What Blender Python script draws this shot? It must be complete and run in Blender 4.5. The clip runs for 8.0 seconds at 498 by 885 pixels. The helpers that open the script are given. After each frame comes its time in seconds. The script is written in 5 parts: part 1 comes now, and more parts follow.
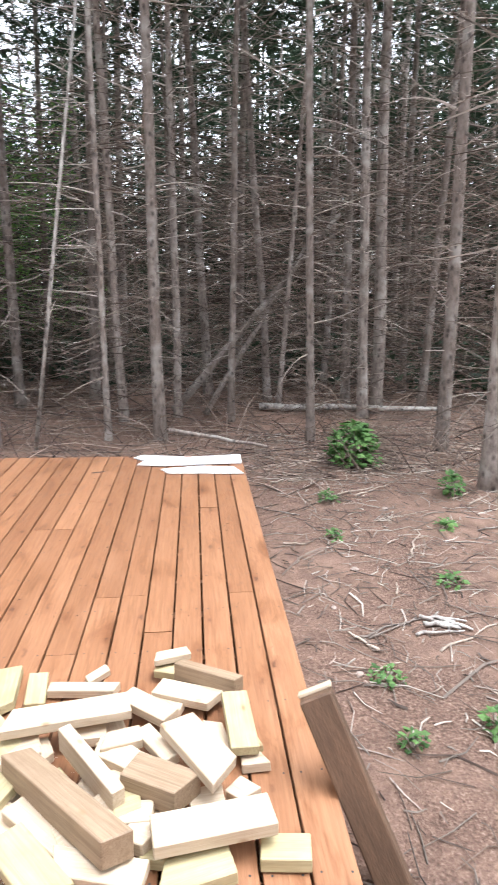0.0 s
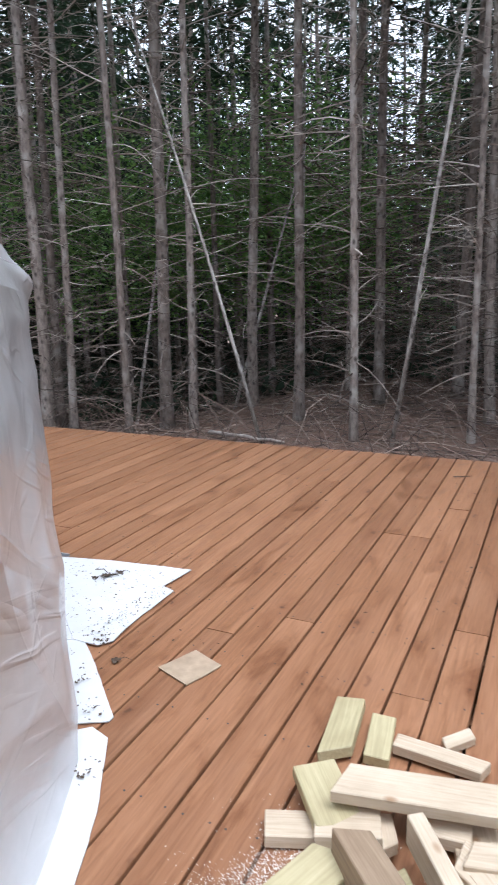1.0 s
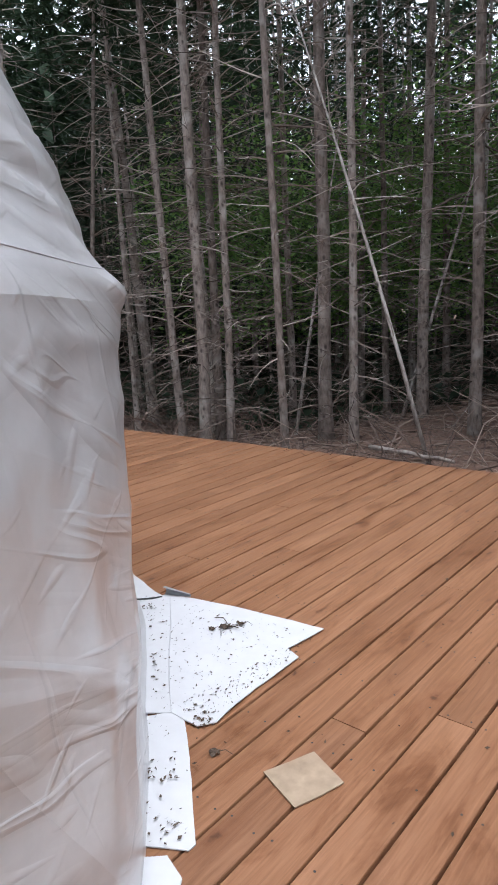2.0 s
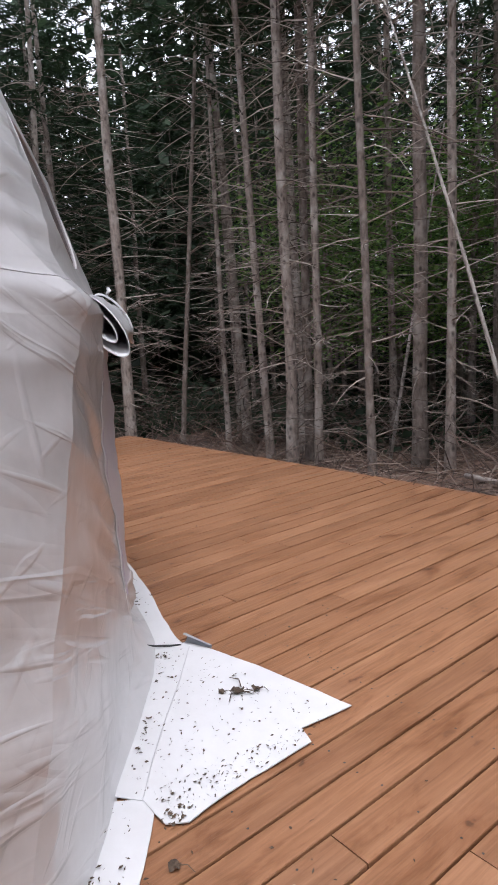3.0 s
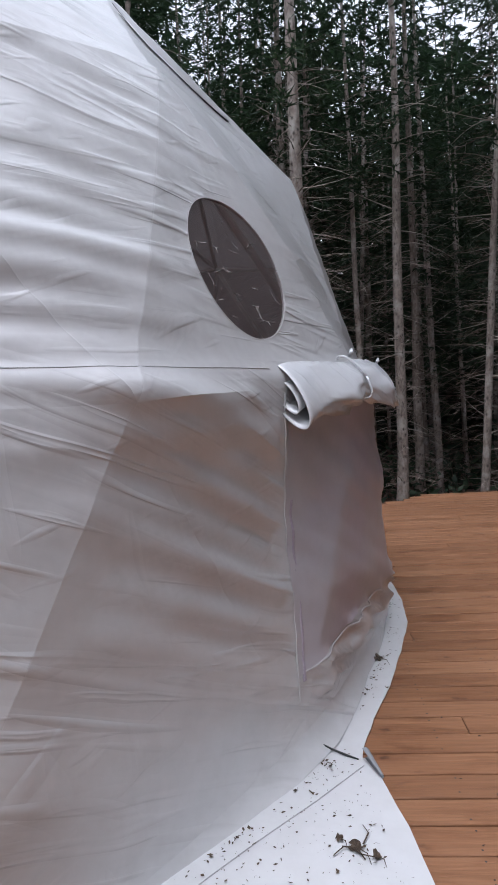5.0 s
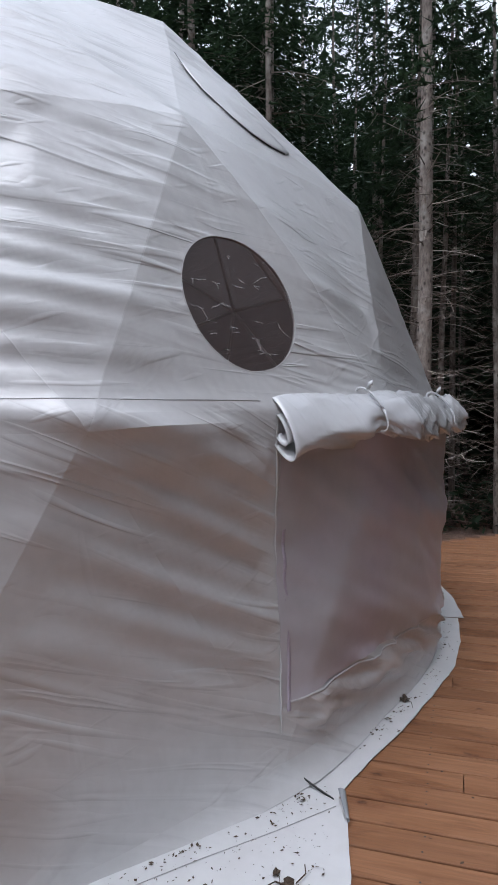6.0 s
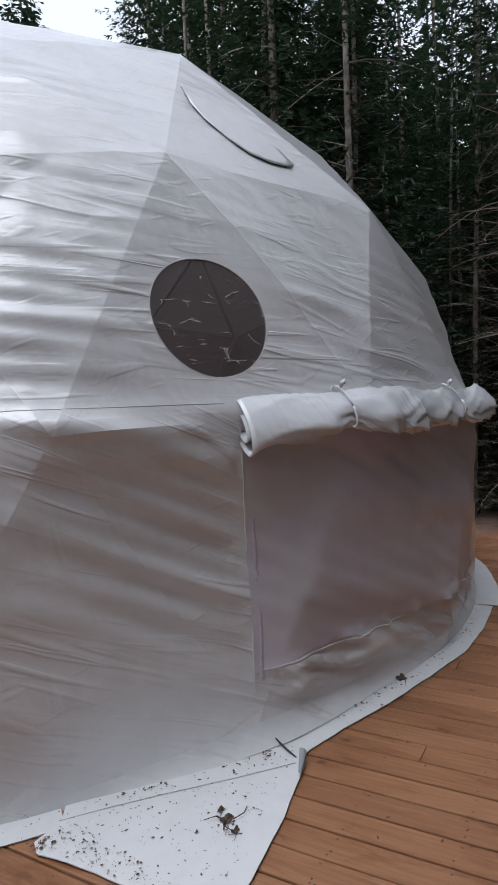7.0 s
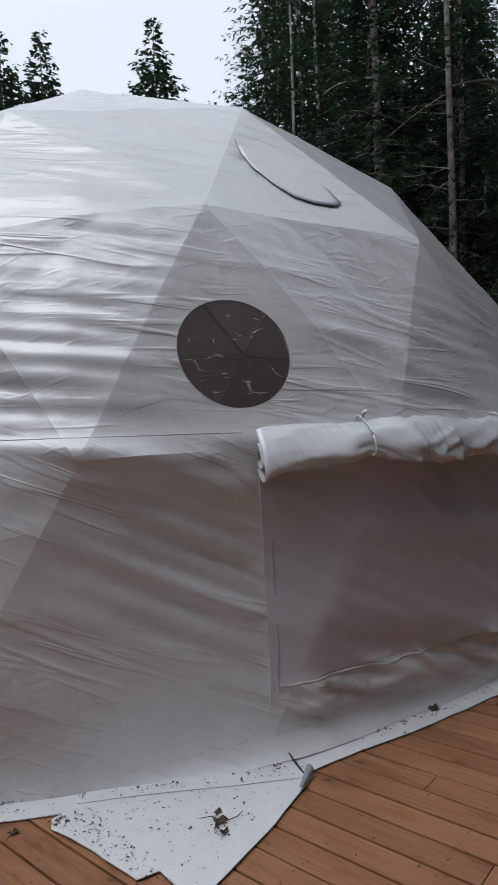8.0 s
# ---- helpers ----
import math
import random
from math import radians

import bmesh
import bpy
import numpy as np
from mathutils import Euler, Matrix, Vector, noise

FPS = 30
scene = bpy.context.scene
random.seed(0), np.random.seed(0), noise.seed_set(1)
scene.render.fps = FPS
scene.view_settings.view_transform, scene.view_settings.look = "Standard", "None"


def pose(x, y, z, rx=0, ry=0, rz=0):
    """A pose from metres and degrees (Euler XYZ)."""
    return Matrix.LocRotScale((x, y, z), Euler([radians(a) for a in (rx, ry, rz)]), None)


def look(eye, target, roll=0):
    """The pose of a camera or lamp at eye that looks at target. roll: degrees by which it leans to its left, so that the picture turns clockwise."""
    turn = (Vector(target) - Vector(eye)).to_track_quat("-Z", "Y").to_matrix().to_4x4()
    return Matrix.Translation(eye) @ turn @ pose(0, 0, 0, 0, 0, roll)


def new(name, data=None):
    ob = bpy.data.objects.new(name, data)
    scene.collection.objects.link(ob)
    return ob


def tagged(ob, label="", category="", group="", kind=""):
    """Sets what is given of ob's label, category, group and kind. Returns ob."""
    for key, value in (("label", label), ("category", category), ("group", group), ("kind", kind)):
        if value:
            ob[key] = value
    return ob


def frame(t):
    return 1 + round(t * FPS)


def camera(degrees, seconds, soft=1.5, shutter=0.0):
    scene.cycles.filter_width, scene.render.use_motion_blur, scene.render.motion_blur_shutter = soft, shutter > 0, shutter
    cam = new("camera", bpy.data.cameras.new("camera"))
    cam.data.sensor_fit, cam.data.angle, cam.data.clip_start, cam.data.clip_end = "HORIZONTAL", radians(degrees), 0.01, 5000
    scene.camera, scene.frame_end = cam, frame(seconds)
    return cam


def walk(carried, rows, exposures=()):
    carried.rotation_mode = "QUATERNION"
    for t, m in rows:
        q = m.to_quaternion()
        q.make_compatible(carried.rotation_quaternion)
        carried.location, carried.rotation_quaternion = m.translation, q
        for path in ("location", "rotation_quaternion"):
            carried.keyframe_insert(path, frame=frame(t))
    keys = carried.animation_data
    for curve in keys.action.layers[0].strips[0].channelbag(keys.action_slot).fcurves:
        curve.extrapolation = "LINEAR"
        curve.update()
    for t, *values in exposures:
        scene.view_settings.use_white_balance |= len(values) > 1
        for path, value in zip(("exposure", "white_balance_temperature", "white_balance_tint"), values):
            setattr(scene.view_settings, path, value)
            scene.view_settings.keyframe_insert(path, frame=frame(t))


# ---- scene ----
cam = camera(42.3, 8.0, soft=1.6, shutter=0.12)
PATH = [
    (0, (0.014, 0.713, 1.634), (0.183, 2.651, 1.168), 0.5),
    (0.5, (-0.015, 0.886, 1.576), (-0.453, 2.778, 1.098), 1.2),
    (1, (-0.192, 1.289, 1.443), (-1.053, 3.039, 0.999), -1.7),
    (1.5, (-0.305, 1.568, 1.427), (-1.547, 3.077, 1.003), -2.3),
    (1.7, (-0.327, 1.693, 1.442), (-1.597, 3.179, 1.017), -3.6),
    (2.8, (-0.439, 2.347, 1.402), (-1.915, 3.654, 1.068), -2.9),
    (3, (-0.383, 2.452, 1.4), (-1.937, 3.666, 1.065), -4.1),
    (3.5, (-0.255, 2.774, 1.409), (-2.075, 3.534, 1.079), -3.1),
    (4, (-0.27, 3.011, 1.429), (-2.222, 3.323, 1.13), -3.2),
    (4.2, (-0.29, 3.156, 1.42), (-2.266, 3.375, 1.201), -3.0),
    (5.3, (-0.317, 3.869, 1.531), (-2.283, 3.547, 1.357), -2.8),
    (5.5, (-0.32, 3.995, 1.552), (-2.264, 3.56, 1.373), -2.0),
    (6, (-0.367, 4.317, 1.536), (-2.266, 3.7, 1.439), -0.9),
    (6.5, (-0.401, 4.696, 1.535), (-2.232, 3.896, 1.471), -4.4),
    (7, (-0.335, 5.062, 1.571), (-2.079, 4.09, 1.45), -2.7),
    (7.5, (-0.393, 5.329, 1.596), (-2.078, 4.256, 1.487), -0.4),
    (8, (-0.451, 5.596, 1.578), (-1.976, 4.302, 1.545), -2.4),
]
walk(cam, [(t, look(eye, target, roll)) for t, eye, target, roll in PATH],
     exposures=[(0.0, 1.2, 5950, 11), (0.5, 0.8, 5580, 10), (1.0, 0.45, 5520, 10), (1.5, 0.25, 5580, 10), (3.0, 0.18, 6000, 16), (3.5, 0.06, 5850, 16), (5.5, -0.3, 5750, 13), (7.0, -0.58, 5800, 11), (7.5, -0.64, 5820, 10), (8.0, -0.86, 5850, 10)])

# ---- world and light: a bright overcast sky over a clearing ----
world = bpy.data.worlds.new("overcast")
scene.world = world
world.use_nodes = True
wn = world.node_tree.nodes
wl = world.node_tree.links
wn.clear()
sky = wn.new("ShaderNodeTexSky")
sky.sky_type = "NISHITA"
sky.sun_disc = False
sky.sun_elevation = radians(71)
sky.sun_rotation = radians(100)
sky.dust_density = 6.0
sky.air_density = 1.0
pale = wn.new("ShaderNodeHueSaturation")
pale.inputs["Saturation"].default_value = 0.35
back = wn.new("ShaderNodeBackground")
back.inputs["Strength"].default_value = 1.6
wout = wn.new("ShaderNodeOutputWorld")
wl.new(sky.outputs[0], pale.inputs["Color"])
pale.inputs["Value"].default_value = 0.35
cloud = wn.new("ShaderNodeMix")
cloud.data_type = "RGBA"
cloud.inputs["Factor"].default_value = 0.8
cloud.inputs["B"].default_value = (0.99, 1.0, 1.02, 1)
wl.new(pale.outputs[0], cloud.inputs["A"])
wl.new(cloud.outputs["Result"], back.inputs["Color"])
wl.new(back.outputs[0], wout.inputs["Surface"])

sun_data = bpy.data.lights.new("sun", "SUN")
sun_data.energy = 1.5
sun_data.angle = radians(40)
sun_data.color = (1.0, 0.985, 0.96)
sun = new("sun", sun_data)
sun.matrix_world = look((4, 1, 24), (-4, 2, 0))


# ---- materials ----
def node_mat(name):
    m = bpy.data.materials.new(name)
    m.use_nodes = True
    n, l = m.node_tree.nodes, m.node_tree.links
    return m, n, l, n["Principled BSDF"]


def coords(n, l, scale=(1, 1, 1), world=False, jitter=False):
    if world:
        src = n.new("ShaderNodeNewGeometry").outputs["Position"]
    else:
        src = n.new("ShaderNodeTexCoord").outputs["Object"]
    if jitter:
        add = n.new("ShaderNodeVectorMath")
        add.operation = "MULTIPLY_ADD"
        rnd = n.new("ShaderNodeObjectInfo").outputs["Random"]
        l.new(rnd, add.inputs[0])
        add.inputs[1].default_value = (37.0, 91.0, 53.0)
        l.new(src, add.inputs[2])
        src = add.outputs[0]
    mp = n.new("ShaderNodeMapping")
    mp.inputs["Scale"].default_value = scale
    l.new(src, mp.inputs["Vector"])
    return mp.outputs[0]


def noise_tex(n, l, vec, scale, detail=4.0, rough=0.55, dist=0.0):
    t = n.new("ShaderNodeTexNoise")
    t.inputs["Scale"].default_value = scale
    t.inputs["Detail"].default_value = detail
    t.inputs["Roughness"].default_value = rough
    t.inputs["Distortion"].default_value = dist
    l.new(vec, t.inputs["Vector"])
    return t.outputs["Fac"]


def ramp(n, l, fac, *stops):
    r = n.new("ShaderNodeValToRGB")
    e = r.color_ramp.elements
    while len(e) < len(stops):
        e.new(0.5)
    for k, (p, c) in enumerate(stops):
        e[k].position = p
        e[k].color = (*c, 1)
    l.new(fac, r.inputs["Fac"])
    return r.outputs["Color"]


def mix(n, l, kind, fac, a, b):
    x = n.new("ShaderNodeMix")
    x.data_type = "RGBA"
    x.blend_type = kind
    for sock, val in ((x.inputs["Factor"], fac), (x.inputs["A"], a), (x.inputs["B"], b)):
        if isinstance(val, (int, float)):
            sock.default_value = val
        elif isinstance(val, tuple):
            sock.default_value = (*val, 1)
        else:
            l.new(val, sock)
    return x.outputs["Result"]


def bump(n, l, bsdf, height, strength, distance=0.01):
    b = n.new("ShaderNodeBump")
    b.inputs["Strength"].default_value = strength
    b.inputs["Distance"].default_value = distance
    l.new(height, b.inputs["Height"])
    l.new(b.outputs[0], bsdf.inputs["Normal"])


def plain(name, c1, c2, scale, rough=0.7, bumps=0.3, stretch=(1, 1, 1), world=False, jitter=False, fine=8.0, dist=0.01):
    """Two-scale mottled surface."""
    m, n, l, b = node_mat(name)
    v = coords(n, l, stretch, world, jitter)
    big = noise_tex(n, l, v, scale, 5)
    small = noise_tex(n, l, v, scale * fine, 4)
    col = ramp(n, l, big, (0.3, c1), (0.7, c2))
    col = mix(n, l, "OVERLAY", 0.35, col, ramp(n, l, small, (0.25, (0.25, 0.25, 0.25)), (0.75, (0.75, 0.75, 0.75))))
    l.new(col, b.inputs["Base Color"])
    b.inputs["Roughness"].default_value = rough
    bump(n, l, b, small, bumps, dist)
    return m


def stained_deck():
    m, n, l, b = node_mat("stained cedar deck board")
    v = coords(n, l, (1, 1, 1), True, True)
    st = n.new("ShaderNodeMapping")
    st.inputs["Scale"].default_value = (30, 1.6, 30)
    l.new(v, st.inputs["Vector"])
    grain = noise_tex(n, l, st.outputs[0], 2.2, 6, 0.6, 0.8)
    lay = n.new("ShaderNodeMapping")
    lay.inputs["Scale"].default_value = (9, 2.6, 9)
    l.new(v, lay.inputs["Vector"])
    patch = noise_tex(n, l, lay.outputs[0], 1.0, 6, 0.65, 0.6)
    col = ramp(n, l, grain, (0.25, (0.225, 0.107, 0.051)), (0.5, (0.300, 0.146, 0.073)), (0.78, (0.370, 0.190, 0.099)))
    rnd = n.new("ShaderNodeObjectInfo").outputs["Random"]
    tone = ramp(n, l, rnd, (0.0, (0.80, 0.78, 0.77)), (0.35, (0.92, 0.90, 0.88)), (0.7, (1.0, 1.0, 1.0)), (1.0, (1.08, 1.10, 1.12)))
    col = mix(n, l, "MULTIPLY", 1.0, col, tone)
    col = mix(n, l, "MULTIPLY", 0.8, col, ramp(n, l, patch, (0.30, (0.50, 0.40, 0.33)), (0.47, (0.96, 0.94, 0.92)), (0.60, (1, 1, 1)), (0.74, (1.12, 1.16, 1.2))))
    vor = n.new("ShaderNodeTexVoronoi")
    ks = n.new("ShaderNodeMapping")
    vor.voronoi_dimensions = "2D"
    ks.inputs["Scale"].default_value = (5.2, 2.1, 1)
    l.new(v, ks.inputs["Vector"])
    soft = n.new("ShaderNodeVectorMath")
    soft.operation = "MULTIPLY_ADD"
    soft.inputs[1].default_value = (0.22, 0.30, 0)
    blot = n.new("ShaderNodeTexNoise")
    blot.inputs["Scale"].default_value = 22
    l.new(v, blot.inputs["Vector"])
    l.new(blot.outputs["Color"], soft.inputs[0])
    l.new(ks.outputs[0], soft.inputs[2])
    l.new(soft.outputs[0], vor.inputs["Vector"])
    vor.inputs["Scale"].default_value = 1.0
    pick = n.new("ShaderNodeSeparateColor")
    l.new(vor.outputs["Color"], pick.inputs[0])
    some = ramp(n, l, pick.outputs[0], (0.35, (0.12, 0.12, 0.12)), (0.95, (1, 1, 1)))
    stain = mix(n, l, "MULTIPLY", 1.0, some, ramp(n, l, vor.outputs["Distance"], (0.03, (0.7, 0.7, 0.7)), (0.14, (0.32, 0.32, 0.32)), (0.42, (0, 0, 0))))
    col = mix(n, l, "MIX", stain, col, (0.15, 0.058, 0.025))
    knots = mix(n, l, "MULTIPLY", 1.0, some, ramp(n, l, vor.outputs["Distance"], (0.025, (0.75, 0.75, 0.75)), (0.065, (0, 0, 0))))
    col = mix(n, l, "MIX", knots, col, (0.07, 0.03, 0.016))
    vb = noise_tex(n, l, st.outputs[0], 0.5, 3, 0.6, 1.5)
    col = mix(n, l, "MULTIPLY", 0.3, col, ramp(n, l, vb, (0.36, (0.68, 0.62, 0.58)), (0.5, (1, 1, 1)), (0.66, (1.08, 1.08, 1.08))))
    l.new(col, b.inputs["Base Color"])
    wet = ramp(n, l, patch, (0.35, (0.34, 0.34, 0.34)), (0.65, (0.55, 0.55, 0.55)))
    l.new(wet, b.inputs["Roughness"])
    b.inputs["Specular IOR Level"].default_value = 0.35
    bump(n, l, b, grain, 0.5, 0.005)
    return m


def fabric(name, base, rough, translucent, crease=0.5, warm=(0.93, 0.9, 0.88), folds=False):
    m, n, l, b = node_mat(name)
    v = coords(n, l, (1, 1, 1), True)
    big = noise_tex(n, l, v, 1.1, 3)
    dirt = noise_tex(n, l, v, 9, 5, 0.65)
    col = ramp(n, l, big, (0.3, tuple(base * w for w in warm)), (0.7, (base, base, base)))
    col = mix(n, l, "MULTIPLY", 0.25, col, ramp(n, l, dirt, (0.35, (0.8, 0.79, 0.77)), (0.6, (1, 1, 1))))
    l.new(col, b.inputs["Base Color"])
    b.inputs["Roughness"].default_value = rough
    if folds:
        b.inputs["Coat Weight"].default_value = 0.85
        b.inputs["Coat Roughness"].default_value = 0.22
    height = noise_tex(n, l, v, 3.0, 3)
    if folds:
        uv = n.new("ShaderNodeUVMap").outputs["UV"]
        calm = ramp(n, l, noise_tex(n, l, uv, 1.3, 2), (0.40, (0.08, 0.08, 0.08)), (0.60, (1, 1, 1)))
        sep = n.new("ShaderNodeSeparateXYZ")
        l.new(uv, sep.inputs[0])
        roof = n.new("ShaderNodeMapRange")
        roof.inputs["From Min"].default_value = 1.44
        roof.inputs["From Max"].default_value = 1.62
        l.new(sep.outputs[1], roof.inputs["Value"])
        wall = n.new("ShaderNodeMath")
        wall.operation = "SUBTRACT"
        wall.inputs[0].default_value = 1.0
        l.new(roof.outputs[0], wall.inputs[1])
        # slanting drag folds on the wall, level ripples above the eave
        for angle, sc, amount, where in ((radians(27), (0.7, 7.0, 1), 0.75, wall), (radians(22), (1.4, 15.0, 1), 0.36, wall),
                                         (radians(9), (0.9, 9.0, 1), 0.36, roof), (radians(2), (1.5, 19.0, 1), 0.30, roof), (radians(-30), (2.2, 11.0, 1), 0.12, roof)):
            sq = n.new("ShaderNodeMapping")
            sq.inputs["Rotation"].default_value = (0, 0, angle)
            l.new(uv, sq.inputs["Vector"])
            st = n.new("ShaderNodeMapping")
            st.inputs["Scale"].default_value = sc
            l.new(sq.outputs[0], st.inputs["Vector"])
            soft = noise_tex(n, l, st.outputs[0], 1.0, 1.0, 0.4, 0.7)
            crest = ramp(n, l, soft, (0.48, (0, 0, 0)), (0.58, (0.16, 0.16, 0.16)), (0.645, (0.85, 0.85, 0.85)), (0.67, (1, 1, 1)), (0.74, (0.4, 0.4, 0.4)))
            crest = mix(n, l, "MULTIPLY", 1.0, crest, calm)
            height = mix(n, l, "ADD", amount, height, mix(n, l, "MIX", where.outputs[0], (0, 0, 0), crest))
        # short straight creases where the cloth was folded for packing, thickest on the slack side
        slack = n.new("ShaderNodeMapRange")
        slack.inputs["From Min"].default_value = 3.5
        slack.inputs["From Max"].default_value = 2.9
        l.new(sep.outputs[0], slack.inputs["Value"])
        low = mix(n, l, "MULTIPLY", 1.0, slack.outputs[0], wall.outputs[0])
        for angle, sc, seed, amount, where in ((radians(38), (2.2, 11, 1), 0.0, 0.22, low), (radians(-28), (2.0, 12, 1), 3.1, 0.22, low), (radians(80), (2.6, 13, 1), 8.2, 0.16, low), (radians(-15), (5.0, 24, 1), 7.3, 0.12, None)):
            sh = n.new("ShaderNodeMapping")
            sh.inputs["Location"].default_value = (seed, seed * 0.7, 0)
            sh.inputs["Rotation"].default_value = (0, 0, angle)
            l.new(uv, sh.inputs["Vector"])
            st = n.new("ShaderNodeMapping")
            st.inputs["Scale"].default_value = sc
            l.new(sh.outputs[0], st.inputs["Vector"])
            fine = noise_tex(n, l, st.outputs[0], 1.0, 0.0, 0.5, 0.35)
            line = ramp(n, l, fine, (0.69, (0, 0, 0)), (0.74, (0.4, 0.4, 0.4)), (0.80, (1, 1, 1)))
            if where:
                line = mix(n, l, "MIX", where, (0, 0, 0), line)
            height = mix(n, l, "ADD", amount, height, line)
    bump(n, l, b, height, crease, 0.018)
    l.new(b.inputs["Normal"].links[0].from_socket, b.inputs["Coat Normal"])
    tr = n.new("ShaderNodeBsdfTranslucent")
    l.new(col, tr.inputs["Color"])
    mx = n.new("ShaderNodeMixShader")
    mx.inputs[0].default_value = translucent
    l.new(b.outputs[0], mx.inputs[1])
    l.new(tr.outputs[0], mx.inputs[2])
    out = n["Material Output"]
    l.new(mx.outputs[0], out.inputs["Surface"])
    return m


def bark(name, dark, light, lichen):
    m, n, l, b = node_mat(name)
    v = coords(n, l, (1, 1, 1), True)
    st = n.new("ShaderNodeMapping")
    st.inputs["Scale"].default_value = (1, 1, 0.35)
    l.new(v, st.inputs["Vector"])
    g = noise_tex(n, l, st.outputs[0], 26, 5, 0.65)
    p = noise_tex(n, l, v, 3.5, 4)
    col = ramp(n, l, g, (0.3, dark), (0.65, light))
    col = mix(n, l, "MIX", ramp(n, l, p, (0.5, (0, 0, 0)), (0.68, (0.75, 0.75, 0.75))), col, lichen)
    stub = n.new("ShaderNodeTexVoronoi")
    stub.inputs["Scale"].default_value = 1.0
    sm = n.new("ShaderNodeMapping")
    sm.inputs["Scale"].default_value = (11, 11, 7)
    l.new(v, sm.inputs["Vector"])
    l.new(sm.outputs[0], stub.inputs["Vector"])
    col = mix(n, l, "MIX", ramp(n, l, stub.outputs["Distance"], (0.10, (0.85, 0.85, 0.85)), (0.30, (0, 0, 0))), col, tuple(0.4 * q for q in dark))
    l.new(col, b.inputs["Base Color"])
    b.inputs["Roughness"].default_value = 0.9
    bump(n, l, b, g, 0.6, 0.02)
    return m


def needles(name, c1, c2):
    m, n, l, b = node_mat(name)
    g = n.new("ShaderNodeNewGeometry")
    col = ramp(n, l, g.outputs["Random Per Island"], (0.0, c1), (1.0, c2))
    v = coords(n, l, (1, 1, 1), True)
    col = mix(n, l, "MULTIPLY", 0.6, col, ramp(n, l, noise_tex(n, l, v, 0.6, 3), (0.35, (0.5, 0.5, 0.5)), (0.65, (1.2, 1.2, 1.1))))
    l.new(col, b.inputs["Base Color"])
    b.inputs["Roughness"].default_value = 0.65
    tr = n.new("ShaderNodeBsdfTranslucent")
    l.new(col, tr.inputs["Color"])
    mx = n.new("ShaderNodeMixShader")
    mx.inputs[0].default_value = 0.3
    l.new(b.outputs[0], mx.inputs[1])
    l.new(tr.outputs[0], mx.inputs[2])
    l.new(mx.outputs[0], n["Material Output"].inputs["Surface"])
    return m


def forest_floor():
    m, n, l, b = node_mat("needle litter and bare soil")
    v = coords(n, l, (1, 1, 1), True)
    big = noise_tex(n, l, v, 0.55, 4)
    mid = noise_tex(n, l, v, 6, 6, 0.65)
    fine = noise_tex(n, l, v, 60, 4, 0.7)
    litter = ramp(n, l, fine, (0.3, (0.07, 0.038, 0.026)), (0.52, (0.21, 0.125, 0.088)), (0.74, (0.46, 0.33, 0.26)))
    soil = ramp(n, l, mid, (0.3, (0.19, 0.112, 0.078)), (0.7, (0.35, 0.225, 0.165)))
    col = mix(n, l, "MIX", ramp(n, l, big, (0.42, (0, 0, 0)), (0.6, (1, 1, 1))), litter, soil)
    col = mix(n, l, "MULTIPLY", 0.5, col, ramp(n, l, mid, (0.3, (0.55, 0.55, 0.55)), (0.6, (1, 1, 1))))
    l.new(col, b.inputs["Base Color"])
    b.inputs["Roughness"].default_value = 0.95
    bump(n, l, b, fine, 1.0, 0.03)
    return m


def lumber_mat(name, c1, c2, c3, grey=0.0):
    m, n, l, b = node_mat(name)
    v = coords(n, l, (1, 1, 1), False, True)
    st = n.new("ShaderNodeMapping")
    st.inputs["Scale"].default_value = (1.6, 34, 34)
    l.new(v, st.inputs["Vector"])
    g = noise_tex(n, l, st.outputs[0], 2.0, 5, 0.6, 1.2)
    col = ramp(n, l, g, (0.25, c1), (0.5, c2), (0.8, c3))
    vor = n.new("ShaderNodeTexVoronoi")
    ks = n.new("ShaderNodeMapping")
    ks.inputs["Scale"].default_value = (5, 9, 9)
    l.new(v, ks.inputs["Vector"])
    l.new(ks.outputs[0], vor.inputs["Vector"])
    vor.inputs["Scale"].default_value = 1.0
    col = mix(n, l, "MIX", ramp(n, l, vor.outputs["Distance"], (0.04, (0.8, 0.8, 0.8)), (0.12, (0, 0, 0))), col, (0.30, 0.17, 0.08))
    col = mix(n, l, "MULTIPLY", 0.5, col, ramp(n, l, noise_tex(n, l, v, 7, 4), (0.3, (0.7, 0.66, 0.6)), (0.6, (1, 1, 1))))
    l.new(col, b.inputs["Base Color"])
    b.inputs["Roughness"].default_value = 0.6
    bump(n, l, b, g, 0.2, 0.003)
    return m


M_DECK = stained_deck()
M_JOIST = plain("stained pressure-treated timber", (0.16, 0.075, 0.035), (0.28, 0.135, 0.065), 3, 0.7, 0.3, (1, 8, 8))
M_FABRIC = fabric("white vinyl dome cover", 0.65, 0.33, 0.10, 0.7, (0.96, 0.94, 0.94), True)
M_SKIRT = fabric("white vinyl skirt", 0.66, 0.4, 0.0, 0.25, (0.97, 0.97, 0.98))


